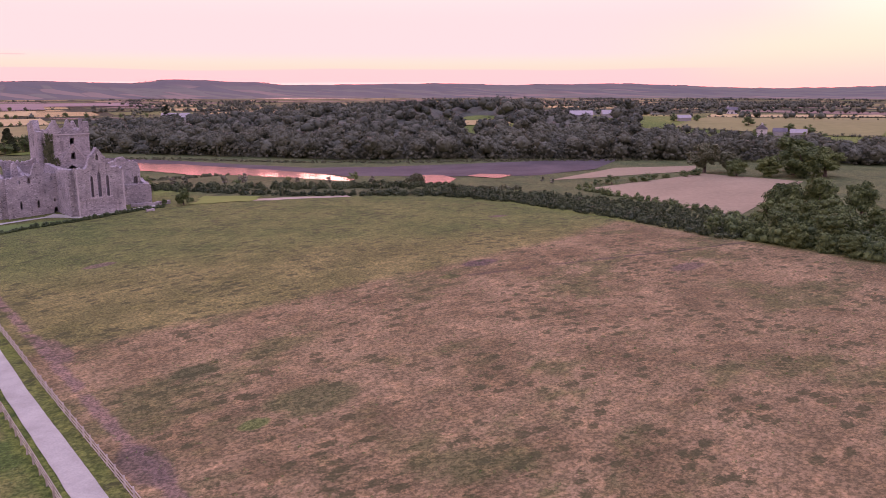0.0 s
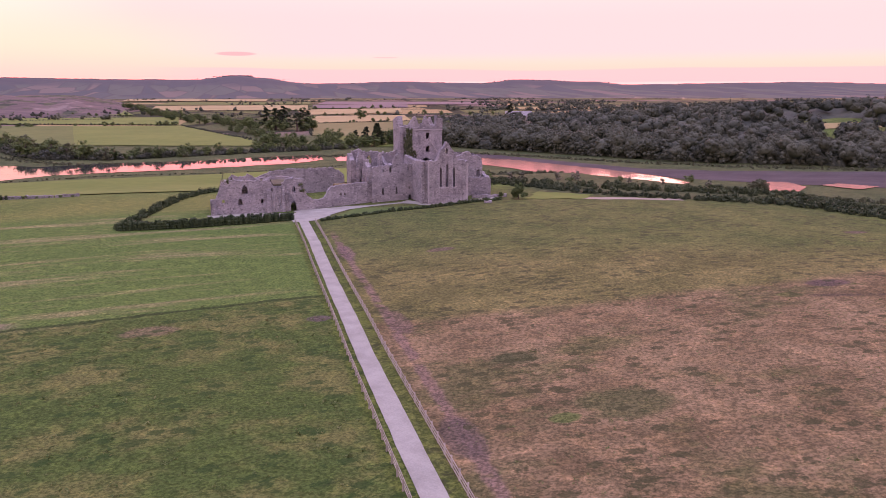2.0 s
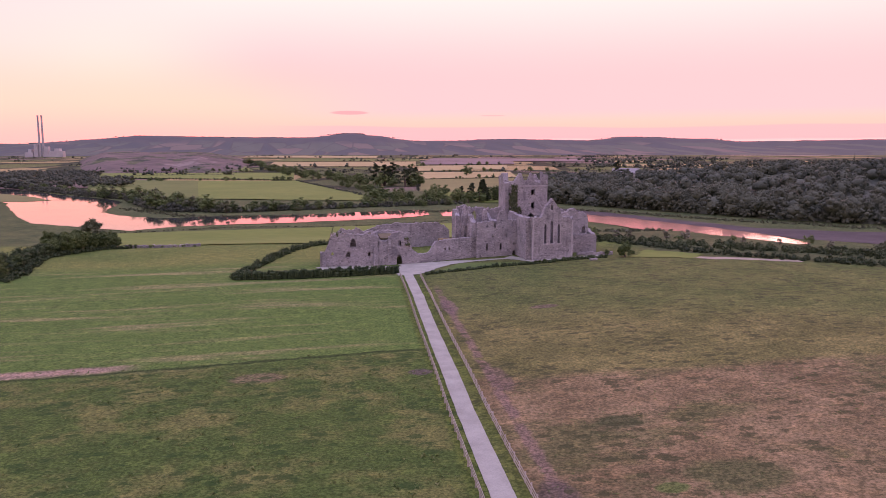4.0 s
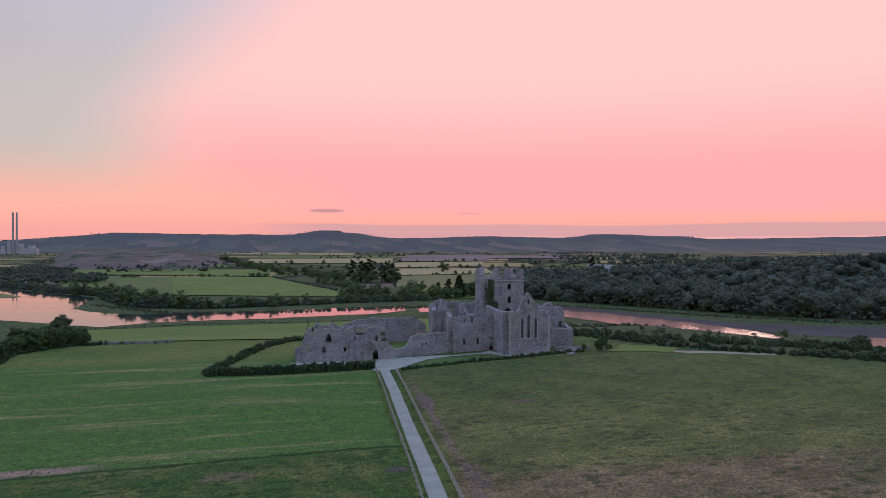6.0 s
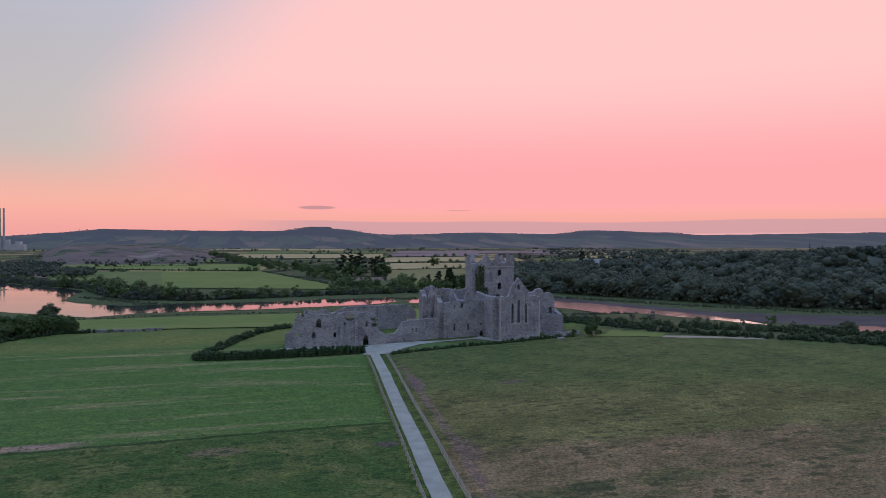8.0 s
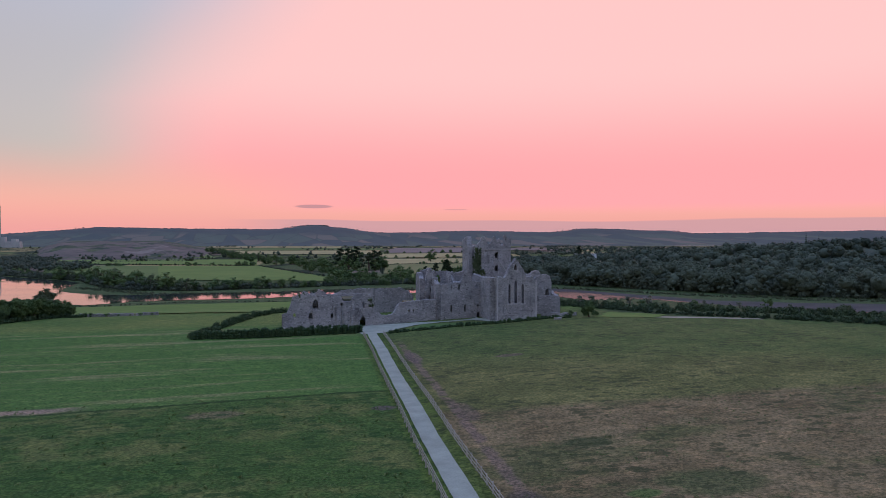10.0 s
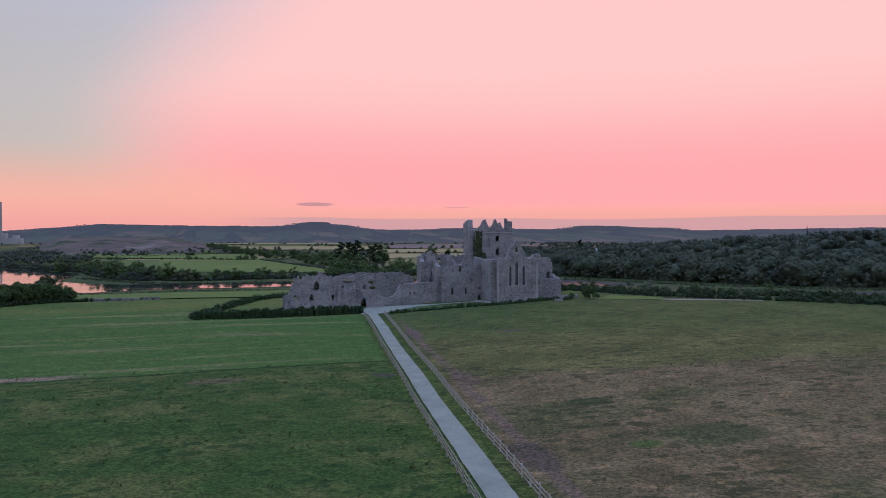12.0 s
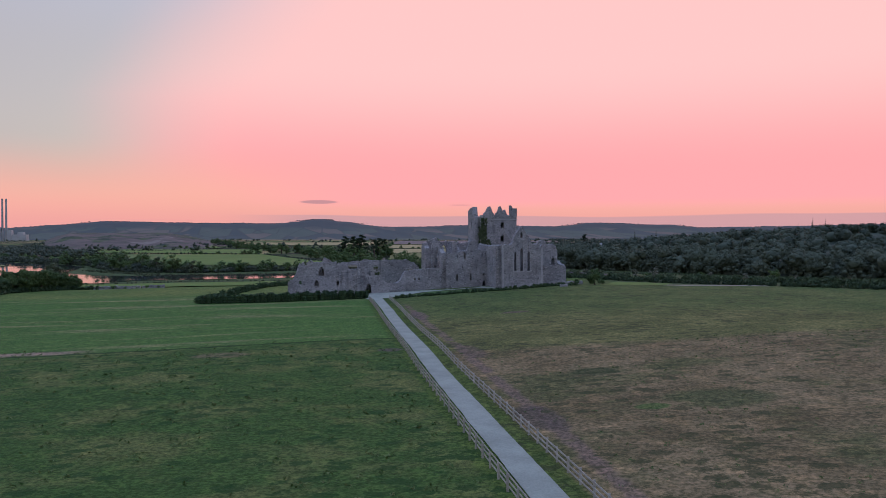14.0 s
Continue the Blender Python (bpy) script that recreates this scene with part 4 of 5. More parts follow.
def hazy_hills():
    """Far slopes: dim patchwork, the evening haze mixed in as blue tint and glow."""
    net = Net(BACKDROP_HILL.node_tree)
    shader = net.nodes["Principled BSDF"]
    at = net.place(1.0, 0.22, 0.0, 25)
    plots = net.add("ShaderNodeTexVoronoi", {"Vector": at, "Scale": 0.011, "Randomness": 0.8})
    pick = net.add("ShaderNodeSeparateXYZ", {0: plots.outputs["Color"]}).outputs
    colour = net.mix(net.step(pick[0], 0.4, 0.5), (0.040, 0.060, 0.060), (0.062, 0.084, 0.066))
    colour = net.mix(net.step(pick[0], 0.80, 0.84), colour, (0.115, 0.100, 0.080))
    edge = net.add("ShaderNodeTexVoronoi", {"Vector": at, "Scale": 0.011, "Randomness": 0.8})
    edge.feature = "DISTANCE_TO_EDGE"
    colour = net.mix(net.math("MULTIPLY", net.step(edge.outputs[0], 0.05, 0.01), 0.7), colour, (0.040, 0.050, 0.044))
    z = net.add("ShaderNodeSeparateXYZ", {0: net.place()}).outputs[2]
    hazed_crest = net.mix(net.noise(0.01, 4, 0.6, net.place()), (0.032, 0.042, 0.050), (0.060, 0.072, 0.066))
    colour = net.mix(net.step(net.math("ADD", z, net.math("MULTIPLY", net.noise(0.003, 3, 0.5, net.place()), 60.0)), 72.0, 100.0), colour, hazed_crest)
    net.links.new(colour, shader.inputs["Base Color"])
    # faint bluish emission stands in for the haze; the hills give no light
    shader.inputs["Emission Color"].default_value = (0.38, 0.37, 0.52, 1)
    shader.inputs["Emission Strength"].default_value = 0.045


hazy_hills()
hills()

FIELDS = [
    ("lush", [(-144, 369), (-8, 324), (-84, 650), (-190, 662)], "bright green grazing field beyond the river"),
    ("green", [(-242, 452), (-144, 372), (-190, 662), (-314, 701)], "rough dull green field on the river plain"),
    ("lush", [(-350, 759), (-88, 668), (-95, 864), (-385, 872)], "long green field bounded by hedges"),
    ("hay", [(-520, 765), (-356, 770), (-385, 850), (-560, 850)], "pale cut hay strip on the plain"),
    ("lush", [(-352, 983), (-154, 928), (-206, 1238), (-393, 1183)], "yellow-green pasture on the plain"),
    ("hay", [(-147, 1109), (97, 1079), (136, 1400), (-155, 1390)], "pale cut hay field catching the evening light"),
    ("barley", [(118, 1172), (290, 1168), (350, 1425), (146, 1405)], "distant pinkish bare field"),
    ("hay", [(79, 897), (224, 950), (268, 1141), (106, 1111)], "pale cut hay field catching the evening light"),
    ("hay", [(52, 671), (175, 700), (205, 859), (75, 860)], "yellow hay meadow with a lone tree"),
    ("olive", [(24, 442), (86, 401), (168, 683), (50, 658)], "olive meadow behind the abbey"),
    ("lush", [(49, 300), (75, 296), (86, 398), (26, 436)], "yellow-green grass behind the abbey"),
    ("green", [(-160, 1420), (150, 1440), (182, 1760), (-150, 1870)], "distant green field"),
    ("barley", [(160, 1450), (520, 1300), (606, 1700), (236, 1850)], "distant bare brown field"),
    ("hay", [(-284, 2060), (86, 1900), (125, 2390), (-317, 2560)], "distant pale field on the rise"),
    ("lush", [(-126, 78), (-54, 70), (-51, 158), (-142, 146)], "yellow-green river meadow beyond a low wall"),
    ("lush", [(-53.5, 72), (5, 66), (12, 168), (-50.5, 160)], "yellow-green meadow behind the ruin"),
    ("olive", [(412, 96), (455, -20), (640, 20), (500, 118)], "green hillside pasture above the woods"),
    ("hay", [(500, 122), (645, 40), (700, 66), (568, 156)], "thin pale strip of cut hay on the hill"),
    ("hay", [(297, 206), (338, 178), (352, 192), (312, 226)], "small yellow clearing in the woods"),
    ("plough", [(175, -14), (261, -14.7), (264, -58), (158.5, -85)], "bare pinkish ploughed field by the river"),
    ("plough", [(188, 14), (252, 26.8), (291, 7), (268, -7)], "bare pinkish field in the river bend"),
    ("lush", [(27, -2), (43, -6.3), (49, 1), (37, 12)], "yellow-green grass bank beside the abbey"),
    ("sand", [(43, -6.3), (66, -18), (67.5, -15), (45, -2.5)], "worn pale earth track at the field's edge"),
]
for k, (kind_name, corners, label) in enumerate(FIELDS):
    mid = np.mean(corners, axis=0)
    away = math.hypot(mid[0] - CX, mid[1] - CY)
    drape("field", corners, CROPS[kind_name], label, 0.05 if k > 21 else 0.05 + away * 0.0003 if k > 18 else 0.10 + away * 0.0007, 20 if away < 900 else 12, wobble=0.6 if away < 300 else 0.0, seed=k)

# the far estuary
lake_pts = [polar(b, 2870) for b in np.arange(28.5, 36.0, 0.5)]
ribbon("estuary", lake_pts, [polar(b, 2955) for b in np.arange(28.2, 36.3, 0.54)], water_surface("estuary_water", 0.34, 0.5), "distant bright strip of estuary water", level=3.4, step=40, category="water")


def power_station():
    ob = thing("power_station", "far power station with two tall chimney stacks", "power station", at=(*polar(-18.83, 2700), float(height(*polar(-18.83, 2700))) - 1.0))

    def stack(dx):
        n, rings = 14, [(0, 3.6), (15, 3.3), (122, 2.5), (125, 2.7), (130, 2.7), (130, 1.9)]
        v = [(dx + r * math.cos(2 * math.pi * i / n), r * math.sin(2 * math.pi * i / n), z) for z, r in rings for i in range(n)]
        f = [(k * n + i, k * n + (i + 1) % n, (k + 1) * n + (i + 1) % n, (k + 1) * n + i) for k in range(len(rings) - 1) for i in range(n)]
        return v, f + [tuple(range(len(v) - n, len(v)))]
    part("chimney", stack(-5.5), CONCRETE, ob)
    part("chimney", stack(5.5), CONCRETE, ob)
    part("boiler_house", box(-20, -8, -10, 14, 0, 42, 1), CONCRETE, ob, "pale boiler house block")
    part("boiler_house", box(9, 22, -8, 14, 0, 34, 1), CONCRETE, ob, "pale boiler house block")
    part("turbine_hall", box(-46, -21, -14, 14, 0, 16, 1), CONCRETE, ob)
    part("turbine_hall", box(-36, -26, -12, 12, 15.9, 26, 1), CONCRETE, ob)
    part("turbine_hall", box(24, 66, -14, 14, 0, 20, 1), CONCRETE, ob)
    part("turbine_hall", box(40, 56, -12, 12, 19.9, 28, 1), CONCRETE, ob)


power_station()


def quarry_slope():
    """A rise of bare mauve earth and scrub in front of the hills."""
    bs, rs = np.linspace(-16.6, -5.6, 46), np.linspace(1080, 1900, 22)
    rng = np.random.default_rng(77)
    verts = []
    for r in rs:
        for b in bs:
            x, y = polar(b, r)
            ends = min(1.0, (b + 16.6) / 1.6, (-5.6 - b) / 3.2)
            rise = 20 * math.sin(min(1.0, (r - 1080) / 620) * math.pi / 2) * max(0.0, ends) ** 0.7
            fold = 0.8 * math.sin(b * 2.1 + r * 0.006) + 2.2 * noise.noise(Vector((x * 0.02, y * 0.02, 5.0)))
            verts.append((x, y, float(height(x, y)) - 0.4 + rise + fold * min(1.0, rise / 8) + rng.normal(0, 0.25)))
    n = len(bs)
    faces = [(i * n + j, i * n + j + 1, (i + 1) * n + j + 1, (i + 1) * n + j) for i in range(len(rs) - 1) for j in range(n - 1)]
    m, net, shader = material("quarry_earth", 0.95, 0.1)
    at = net.place(1, 1, 3)
    soil = net.mix(net.step(net.noise(0.02, 5, 0.65, at), 0.35, 0.65), (0.110, 0.088, 0.078), (0.165, 0.128, 0.112))
    soil = net.mix(net.math("MULTIPLY", net.step(net.noise(0.011, 4, 0.6, net.place(1, 0.4, 1, 20)), 0.62, 0.66), 0.6), soil, (0.27, 0.225, 0.185))
    grown = net.step(net.noise(0.009, 6, 0.7, net.place(1, 0.5, 1)), 0.50, 0.56)
    colour = net.mix(grown, soil, net.mix(net.step(net.noise(0.03, 4, 0.6, at), 0.4, 0.6), (0.036, 0.052, 0.036), (0.085, 0.105, 0.050)))
    net.links.new(colour, shader.inputs["Base Color"])
    tagged(mesh_object("hill_slope", verts, faces, m, smooth=True), "bare mauve quarried slope with patches of scrub", "hill", kind="structure")


quarry_slope()


def house(at, turn, w, d, h, wall_mat, roof_mat, label, windows=3, category="house"):
    z = float(height(at[0], at[1]))
    ob = thing("farmhouse" if category == "house" else "barn", label, category, at=(at[0], at[1], z))
    ob.rotation_euler = (0, 0, radians(turn))
    body = part("wall", box(-w / 2, w / 2, -d / 2, d / 2, -1.5, h), wall_mat, ob)
    e, r = 0.4, d * 0.42
    v = [(-w / 2 - e, -d / 2 - e, h - 0.25), (w / 2 + e, -d / 2 - e, h - 0.25), (w / 2 + e, d / 2 + e, h - 0.25), (-w / 2 - e, d / 2 + e, h - 0.25), (-w / 2 - e, 0, h + r), (w / 2 + e, 0, h + r)]
    part("roof", (v, [(0, 1, 5, 4), (2, 3, 4, 5), (1, 2, 5), (3, 0, 4), (3, 2, 1, 0)]), roof_mat, ob)
    if category == "house":
        part("chimney", box(-w / 2 + 0.3, -w / 2 + 1.2, -0.5, 0.5, h + r - 0.8, h + r + 1.0), wall_mat, ob)
        part("door", box(-0.5, 0.5, -d / 2 - 0.06, -d / 2 + 0.1, -0.2, 2.0), SLATE, ob)
        for i in range(windows):
            x = (i + 0.5) / windows * w - w / 2
            for zz in (0.9, 3.4):
                if zz + 1.2 < h and (abs(x) > 1.2 or zz > 3):
                    part("window", box(x - 0.45, x + 0.45, -d / 2 - 0.05, -d / 2 + 0.1, zz, zz + 1.2), SLATE, body)
    return ob


house((423, 39), 26, 9, 6.5, 4.4, LIMEWASH, SLATE, "whitewashed farmhouse with slate roof among trees")
house((431, 31), -60, 8, 5, 2.4, SHEET, SLATE, "low grey farm building with slate roof", category="barn")
house((433, 20), -75, 9, 5, 2.6, SHEET, SHEET, "low grey sheet-roofed farm shed", category="barn")
house((397, 164), -40, 16, 7, 3.2, SHEET, SHEET, "long grey sheet-roofed shed above the woods", category="barn")
house((422, 156), -40, 13, 7, 3.0, SHEET, SHEET, "grey sheet-roofed shed above the woods", category="barn")
house((292, 650), -30, 30, 11, 3.6, SHEET, SHEET, "grey sheet-roofed farm shed on the plain", category="barn")
house((446, 109), -50, 9, 5, 2.2, SHEET, SHEET, "low grey farm building at the wood's edge", category="barn")
house((612, 161), -60, 9, 6, 3.8, LIMEWASH, SLATE, "white house on the far ridge")

# ---------------------------------------------------------------- trees and hedges


def ico(level):
    bm = bmesh.new()
    bmesh.ops.create_icosphere(bm, subdivisions=level, radius=1.0)
    v = np.array([q.co[:] for q in bm.verts])
    f = np.array([[q.index for q in p.verts] for p in bm.faces])
    bm.free()
    return v, f


ICO = {1: ico(1), 2: ico(2), 3: ico(3)}


class Leafage:
    """Gathers lumps and leaf sprays into one mesh."""

    def __init__(self, seed):
        self.rng, self.v, self.f, self.n = np.random.default_rng(seed), [], [], 0

    def lump(self, c, r, level=1, flat=0.85):
        v, f = ICO[level]
        lobes = self.rng.normal(0, 1.6, (3, 3)) * 2.2
        wave = np.sin(v @ lobes[0]) * 0.10 + np.sin(v @ lobes[1] * 1.7 + 1) * 0.08
        p = v * (1 + wave[:, None] + self.rng.normal(0, 0.20 if level < 2 else 0.08, (len(v), 1))) * np.array([1, 1, flat]) * r
        a = self.rng.uniform(0, 6.28)
        p = p @ np.array([[math.cos(a), math.sin(a), 0], [-math.sin(a), math.cos(a), 0], [0, 0, 1]])
        self.v.append(p * (0.60 if level < 2 else 0.78) + np.array(c))
        self.f.append(f + self.n)
        self.n += len(v)

    def sprays(self, c, r, count, size, flat=0.85, droop=0.0):
        """Small ragged leaf triangles scattered round a lump."""
        rng = self.rng
        d = rng.normal(0, 1, (count, 3))
        d /= np.linalg.norm(d, axis=1)[:, None]
        at = np.array(c) + d * r * rng.uniform(0.62, 1.22, (count, 1)) * np.array([1, 1, flat])
        at[:, 2] -= droop * rng.random(count)
        # leaves lie roughly along the outside of the lump
        face = d + rng.normal(0, 0.55, (count, 3))
        u = np.cross(face, rng.normal(0, 1, (count, 3)))
        u /= np.linalg.norm(u, axis=1)[:, None]
        w = np.cross(face, u)
        w /= np.linalg.norm(w, axis=1)[:, None]
        s = size * rng.uniform(0.6, 1.3, (count, 1))
        tri = np.stack([at - u * s, at + u * s * 0.6 + w * s * 0.5, at + w * s], 1).reshape(-1, 3)
        self.v.append(tri)
        self.f.append(np.arange(count * 3).reshape(-1, 3) + self.n)
        self.n += count * 3

    def shape(self):
        return np.concatenate(self.v), np.concatenate(self.f)


def bulk_mesh(name, shape, mat, parent=None):
    v, f = shape
    me = bpy.data.meshes.new(name)
    me.from_pydata(v.tolist(), [], f.tolist())
    me.materials.append(mat)
    me.shade_smooth()
    ob = new(name, me)
    ob.parent = parent
    return ob


def tube(points, radii, sides=7):
    v, f = [], []
    for p, r in zip(points, radii):
        for i in range(sides):
            a = 2 * math.pi * i / sides
            v.append((p[0] + r * math.cos(a), p[1] + r * math.sin(a), p[2]))
    for k in range(len(points) - 1):
        f += [(k * sides + i, k * sides + (i + 1) % sides, (k + 1) * sides + (i + 1) % sides, (k + 1) * sides + i) for i in range(sides)]
    return v, f


def tree_model(form, seed, fine):
    """A tree ten metres high with its foot at the origin."""
    rng = np.random.default_rng(seed)
    label, mat = {"broad": ("full leafy broadleaf tree in the valley", LEAF), "willow": ("pale grey-green willow with a loose crown", LEAF_PALE),
                  "conifer": ("dark ragged conifer rising over the hedges", LEAF_DARK), "shrub": ("rounded leafy green shrub by the field", LEAF),
                  "thorn": ("hawthorn bush covered in pale blossom", BLOSSOM)}[form]
    ob = thing({"broad": "tree", "willow": "willow_tree", "conifer": "conifer_tree", "shrub": "shrub", "thorn": "hawthorn_bush"}[form], label,
               "shrub" if form in ("shrub", "thorn") else "tree", at=(0, 0, 0))
    low = form in ("shrub", "thorn")
    lean = rng.normal(0, 0.25, 2)
    top = 3.0 if low else 7.5
    part("trunk", tube([(0, 0, -0.6), (lean[0] * 0.3, lean[1] * 0.3, top * 0.4), (lean[0], lean[1], top)], [0.42, 0.30, 0.10]), BARK, ob)
    leaf = Leafage(seed + 50)
    count = {"broad": 62, "willow": 50, "conifer": 40, "shrub": 44, "thorn": 36}[form]
    count = count if fine else count // 3
    boughs = [rng.normal(0, 1, 3) for _ in range(7)]
    boughs = [d / np.linalg.norm(d) for d in boughs]
    for k in range(count):
        if form == "conifer":
            f = (k + 0.5) / count
            spread = (1 - f) * 2.4 + 0.3
            a = k * 2.4 + rng.uniform(-0.4, 0.4)
            c = (spread * 0.75 * math.cos(a), spread * 0.75 * math.sin(a), 1.6 + 8.2 * f)
            r, flat = rng.uniform(0.4, 0.8) * (0.45 + 0.7 * (1 - f)), 0.5
        else:
            d = boughs[k % 7] * 1.1 + rng.normal(0, 0.62, 3)
            d /= np.linalg.norm(d)
            wide, mid, tall = (3.9, 3.4, 3.6) if low else (3.4, 5.3, 4.4)
            q = rng.uniform(0.35, 1.0)
            c = (d[0] * wide * q, d[1] * wide * q, mid + d[2] * tall * q)
            r, flat = rng.uniform(0.55, 1.15) * (1.0 if fine else 1.55), 0.8
            if c[2] < 0.9:
                c = (c[0], c[1], rng.uniform(0.9, 2.4))
        leaf.lump(c, r, 1, flat)
        leaf.sprays(c, r, 130 if fine else 40, 0.40 if fine else 0.58, flat, 0.6 if form == "willow" else 0.0)
        if not low and form != "conifer" and k % (13 if fine else 5) == 0:
            part("limb", tube([(lean[0] * 0.4, lean[1] * 0.4, top * 0.42), (c[0] * 0.55, c[1] * 0.55, c[2] * 0.8), (c[0] * 0.9, c[1] * 0.9, c[2])], [0.16, 0.10, 0.04], 5), BARK, ob)
    bulk_mesh("crown", leaf.shape(), mat, ob)
    return ob


MODELS = {}


def plant(form, x, y, tall, fine=False, wide=1.0, group="", sink=0.0):
    rng = random.Random(round(x * 13.7 + y * 7.1 + tall * 3))
    key = (form, fine, rng.randrange(3))
    place = Matrix.LocRotScale((x, y, float(height(x, y)) - sink), Euler((0, 0, rng.uniform(0, 6.28))), Vector((tall * wide / 10, tall * wide / 10, tall / 10)) * rng.uniform(0.92, 1.08))
    if key not in MODELS:
        MODELS[key] = tree_model(form, 100 + 7 * len(MODELS), fine)
        MODELS[key].matrix_basis = place
        ob = MODELS[key]
    else:
        base = MODELS[key]
        ob = copy_thing(base, place @ Matrix.Diagonal((*(1 / s for s in base.scale), 1)))
    if group:
        ob["group"] = group
    return ob


def hedge(name, line, wide, tall, mat, label, step=1.0, spray=10, size=0.3, seed=1, level=1, lift=0.0):
    """A hedge or scrub belt along a line."""
    leaf = Leafage(seed)
    rng = leaf.rng
    pts = np.array(line, float)
    s = np.r_[0, np.cumsum(np.hypot(*np.diff(pts, axis=0).T))]
    for q in np.arange(0, s[-1], step):
        x, y = np.interp(q, s, pts[:, 0]), np.interp(q, s, pts[:, 1])
        for _ in range(max(1, int(1.7 * wide / step / 1.3))):
            px, py = x + rng.uniform(-wide / 2, wide / 2), y + rng.uniform(-wide / 2, wide / 2)
            h = tall * rng.uniform(0.6, 1.15)
            r = min(h, step * 1.5 + 0.25) * rng.uniform(0.34, 0.6)
            z = float(height(px, py)) + lift
            for zz in np.arange(max(r * 0.5, 0.2), max(h - r * 0.6, r * 0.5 + 0.01), r * 1.1):
                leaf.lump((px, py, z + zz), r, level)
                leaf.sprays((px, py, z + zz), r, int(spray * 5), size)
    ob = bulk_mesh(name, leaf.shape(), mat)
    return tagged(ob, label, "hedge", kind="stuff" if name in ("hedgerow", "reed_bed") else "")


# clipped hedges before the ruin and the low one along the lawn
hedge("clipped_hedge", [(-76, -4.2), (-63, -5.2), (-50, -5.4), (-36.6, -5.0)], 2.0, 2.1, LEAF_CLIPPED, "dark clipped hedge in front of the ruined range", 0.5, 9, 0.18, 61, 2)
hedge("boundary_hedge", [(-76.5, -3.5), (-74, 10), (-70, 26), (-65.5, 44), (-57, 60), (-50, 66)], 3.0, 1.6, LEAF_CLIPPED, "uneven hedge running back from the ruin", 1.0, 10, 0.25, 62)
hedge("low_hedge", [(-30.0, -9.8), (-22, -7.4), (-12, -4.6), (0, -4.4), (12, -3.2), (20, -2.0)], 1.1, 0.95, LEAF_CLIPPED, "low rough hedge along the abbey lawn", 0.5, 9, 0.16, 63, 2)
drape("lawn", [(-26, -6.5), (1.0, -3.6), (-1.2, -1.2), (-19, 4.6)], LAWN, "mown green lawn before the transept", 0.17, 12, category="lawn")
# field hedge and scrub falling to the river
hedge("field_hedge", [(92, -118), (95, -90), (95, -58), (88, -30), (72, -18)], 5.5, 1.9, LEAF_SCRUB, "thick dark hedge at the crest of the field", 1.5, 12, 0.32, 64)
hedge("field_hedge", [(72, -18), (58, -6), (48, 8), (40, 24), (30, 34)], 4.0, 1.3, LEAF_SCRUB, "low tangled hedge behind the field", 1.5, 12, 0.30, 65)
hedge("scrub", [(30, 40), (44, 28), (60, 14), (80, 0), (98, -10), (112, -30), (122, -60), (130, -86), (128, -104)], 12.0, 1.7, LEAF_SCRUB, "tangled scrub and brambles above the river", 2.4, 14, 0.42, 66)
hedge("river_scrub", [(56, 116), (72, 90), (84, 66), (96, 46), (114, 30), (136, 18), (158, 4)], 7.0, 1.6, LEAF_PALE, "pale riverside scrub and reeds", 2.2, 14, 0.42, 67)
hedge("field_hedge", [(158, -88), (164, -62), (167, -38), (176, -12)], 4.0, 2.0, LEAF, "dark hedge beside the ploughed field", 1.8, 12, 0.35, 68)
hedge("reed_bed", [(92, 235), (118, 205), (150, 158), (190, 118), (226, 98), (270, 66), (306, 36)], 9.0, 1.0, LEAF_PALE, "pale reed fringe under the woods", 2.6, 12, 0.4, 69)
hedge("reed_bed", [(-160, 142), (-120, 156), (-96, 166), (-51, 160), (-6, 176), (20, 184)], 4.0, 0.5, LEAF_PALE, "low reeds along the river bank", 2.2, 8, 0.3, 70)
hedge("reed_bed", [(-171, 284), (-150, 256), (-128, 226), (-89, 216), (-50, 224), (0, 238), (40, 240)], 10.0, 0.9, LEAF_PALE, "reedy far bank of the river", 3.0, 10, 0.4, 71)
rnd = random.Random(11)
hedge("scrub", [(99, -104), (103, -72), (101, -40), (93, -18)], 9.0, 1.8, LEAF_SCRUB, "dense dark scrub under the field's crest", 2.2, 14, 0.4, 72)
hedge("scrub", [(114, -108), (121, -72), (117, -38), (104, -12)], 10.0, 1.8, LEAF_SCRUB, "dense dark scrub under the field's crest", 2.2, 14, 0.4, 73)
hedge("scrub", [(134, -100), (142, -62), (138, -30), (124, -2)], 11.0, 1.7, LEAF_SCRUB, "dense dark scrub beside the ploughed field", 2.3, 14, 0.4, 74)
hedge("scrub", [(148, -100), (154, -66), (155, -36), (148, -6)], 12.0, 1.6, LEAF_SCRUB, "dense dark scrub beside the ploughed field", 2.4, 9, 0.42, 79)
# the clump of big trees at the field's corner
for x, y, h in ((103, -121, 10), (95, -127, 9.5), (105, -130, 12.5), (97, -136, 11), (108, -141, 13), (99, -147, 11.5), (110, -153, 12.5), (101, -158, 11), (114, -126, 11), (118, -134, 12.5), (96, -168, 11), (108, -172, 12), (121, -148, 12), (128, -128, 11), (94, -121, 5), (92, -131, 6.5), (91, -142, 6), (92, -152, 6.5)):
    plant("broad", x, y, h * 0.74, True, 1.35, "trees at the field corner")
hedge("tree_belt", [(98, -116), (97, -128), (96, -142), (97, -158), (98, -178)], 11.0, 4.2, LEAF, "dense leafy thicket at the corner of the field", 1.8, 16, 0.36, 78)
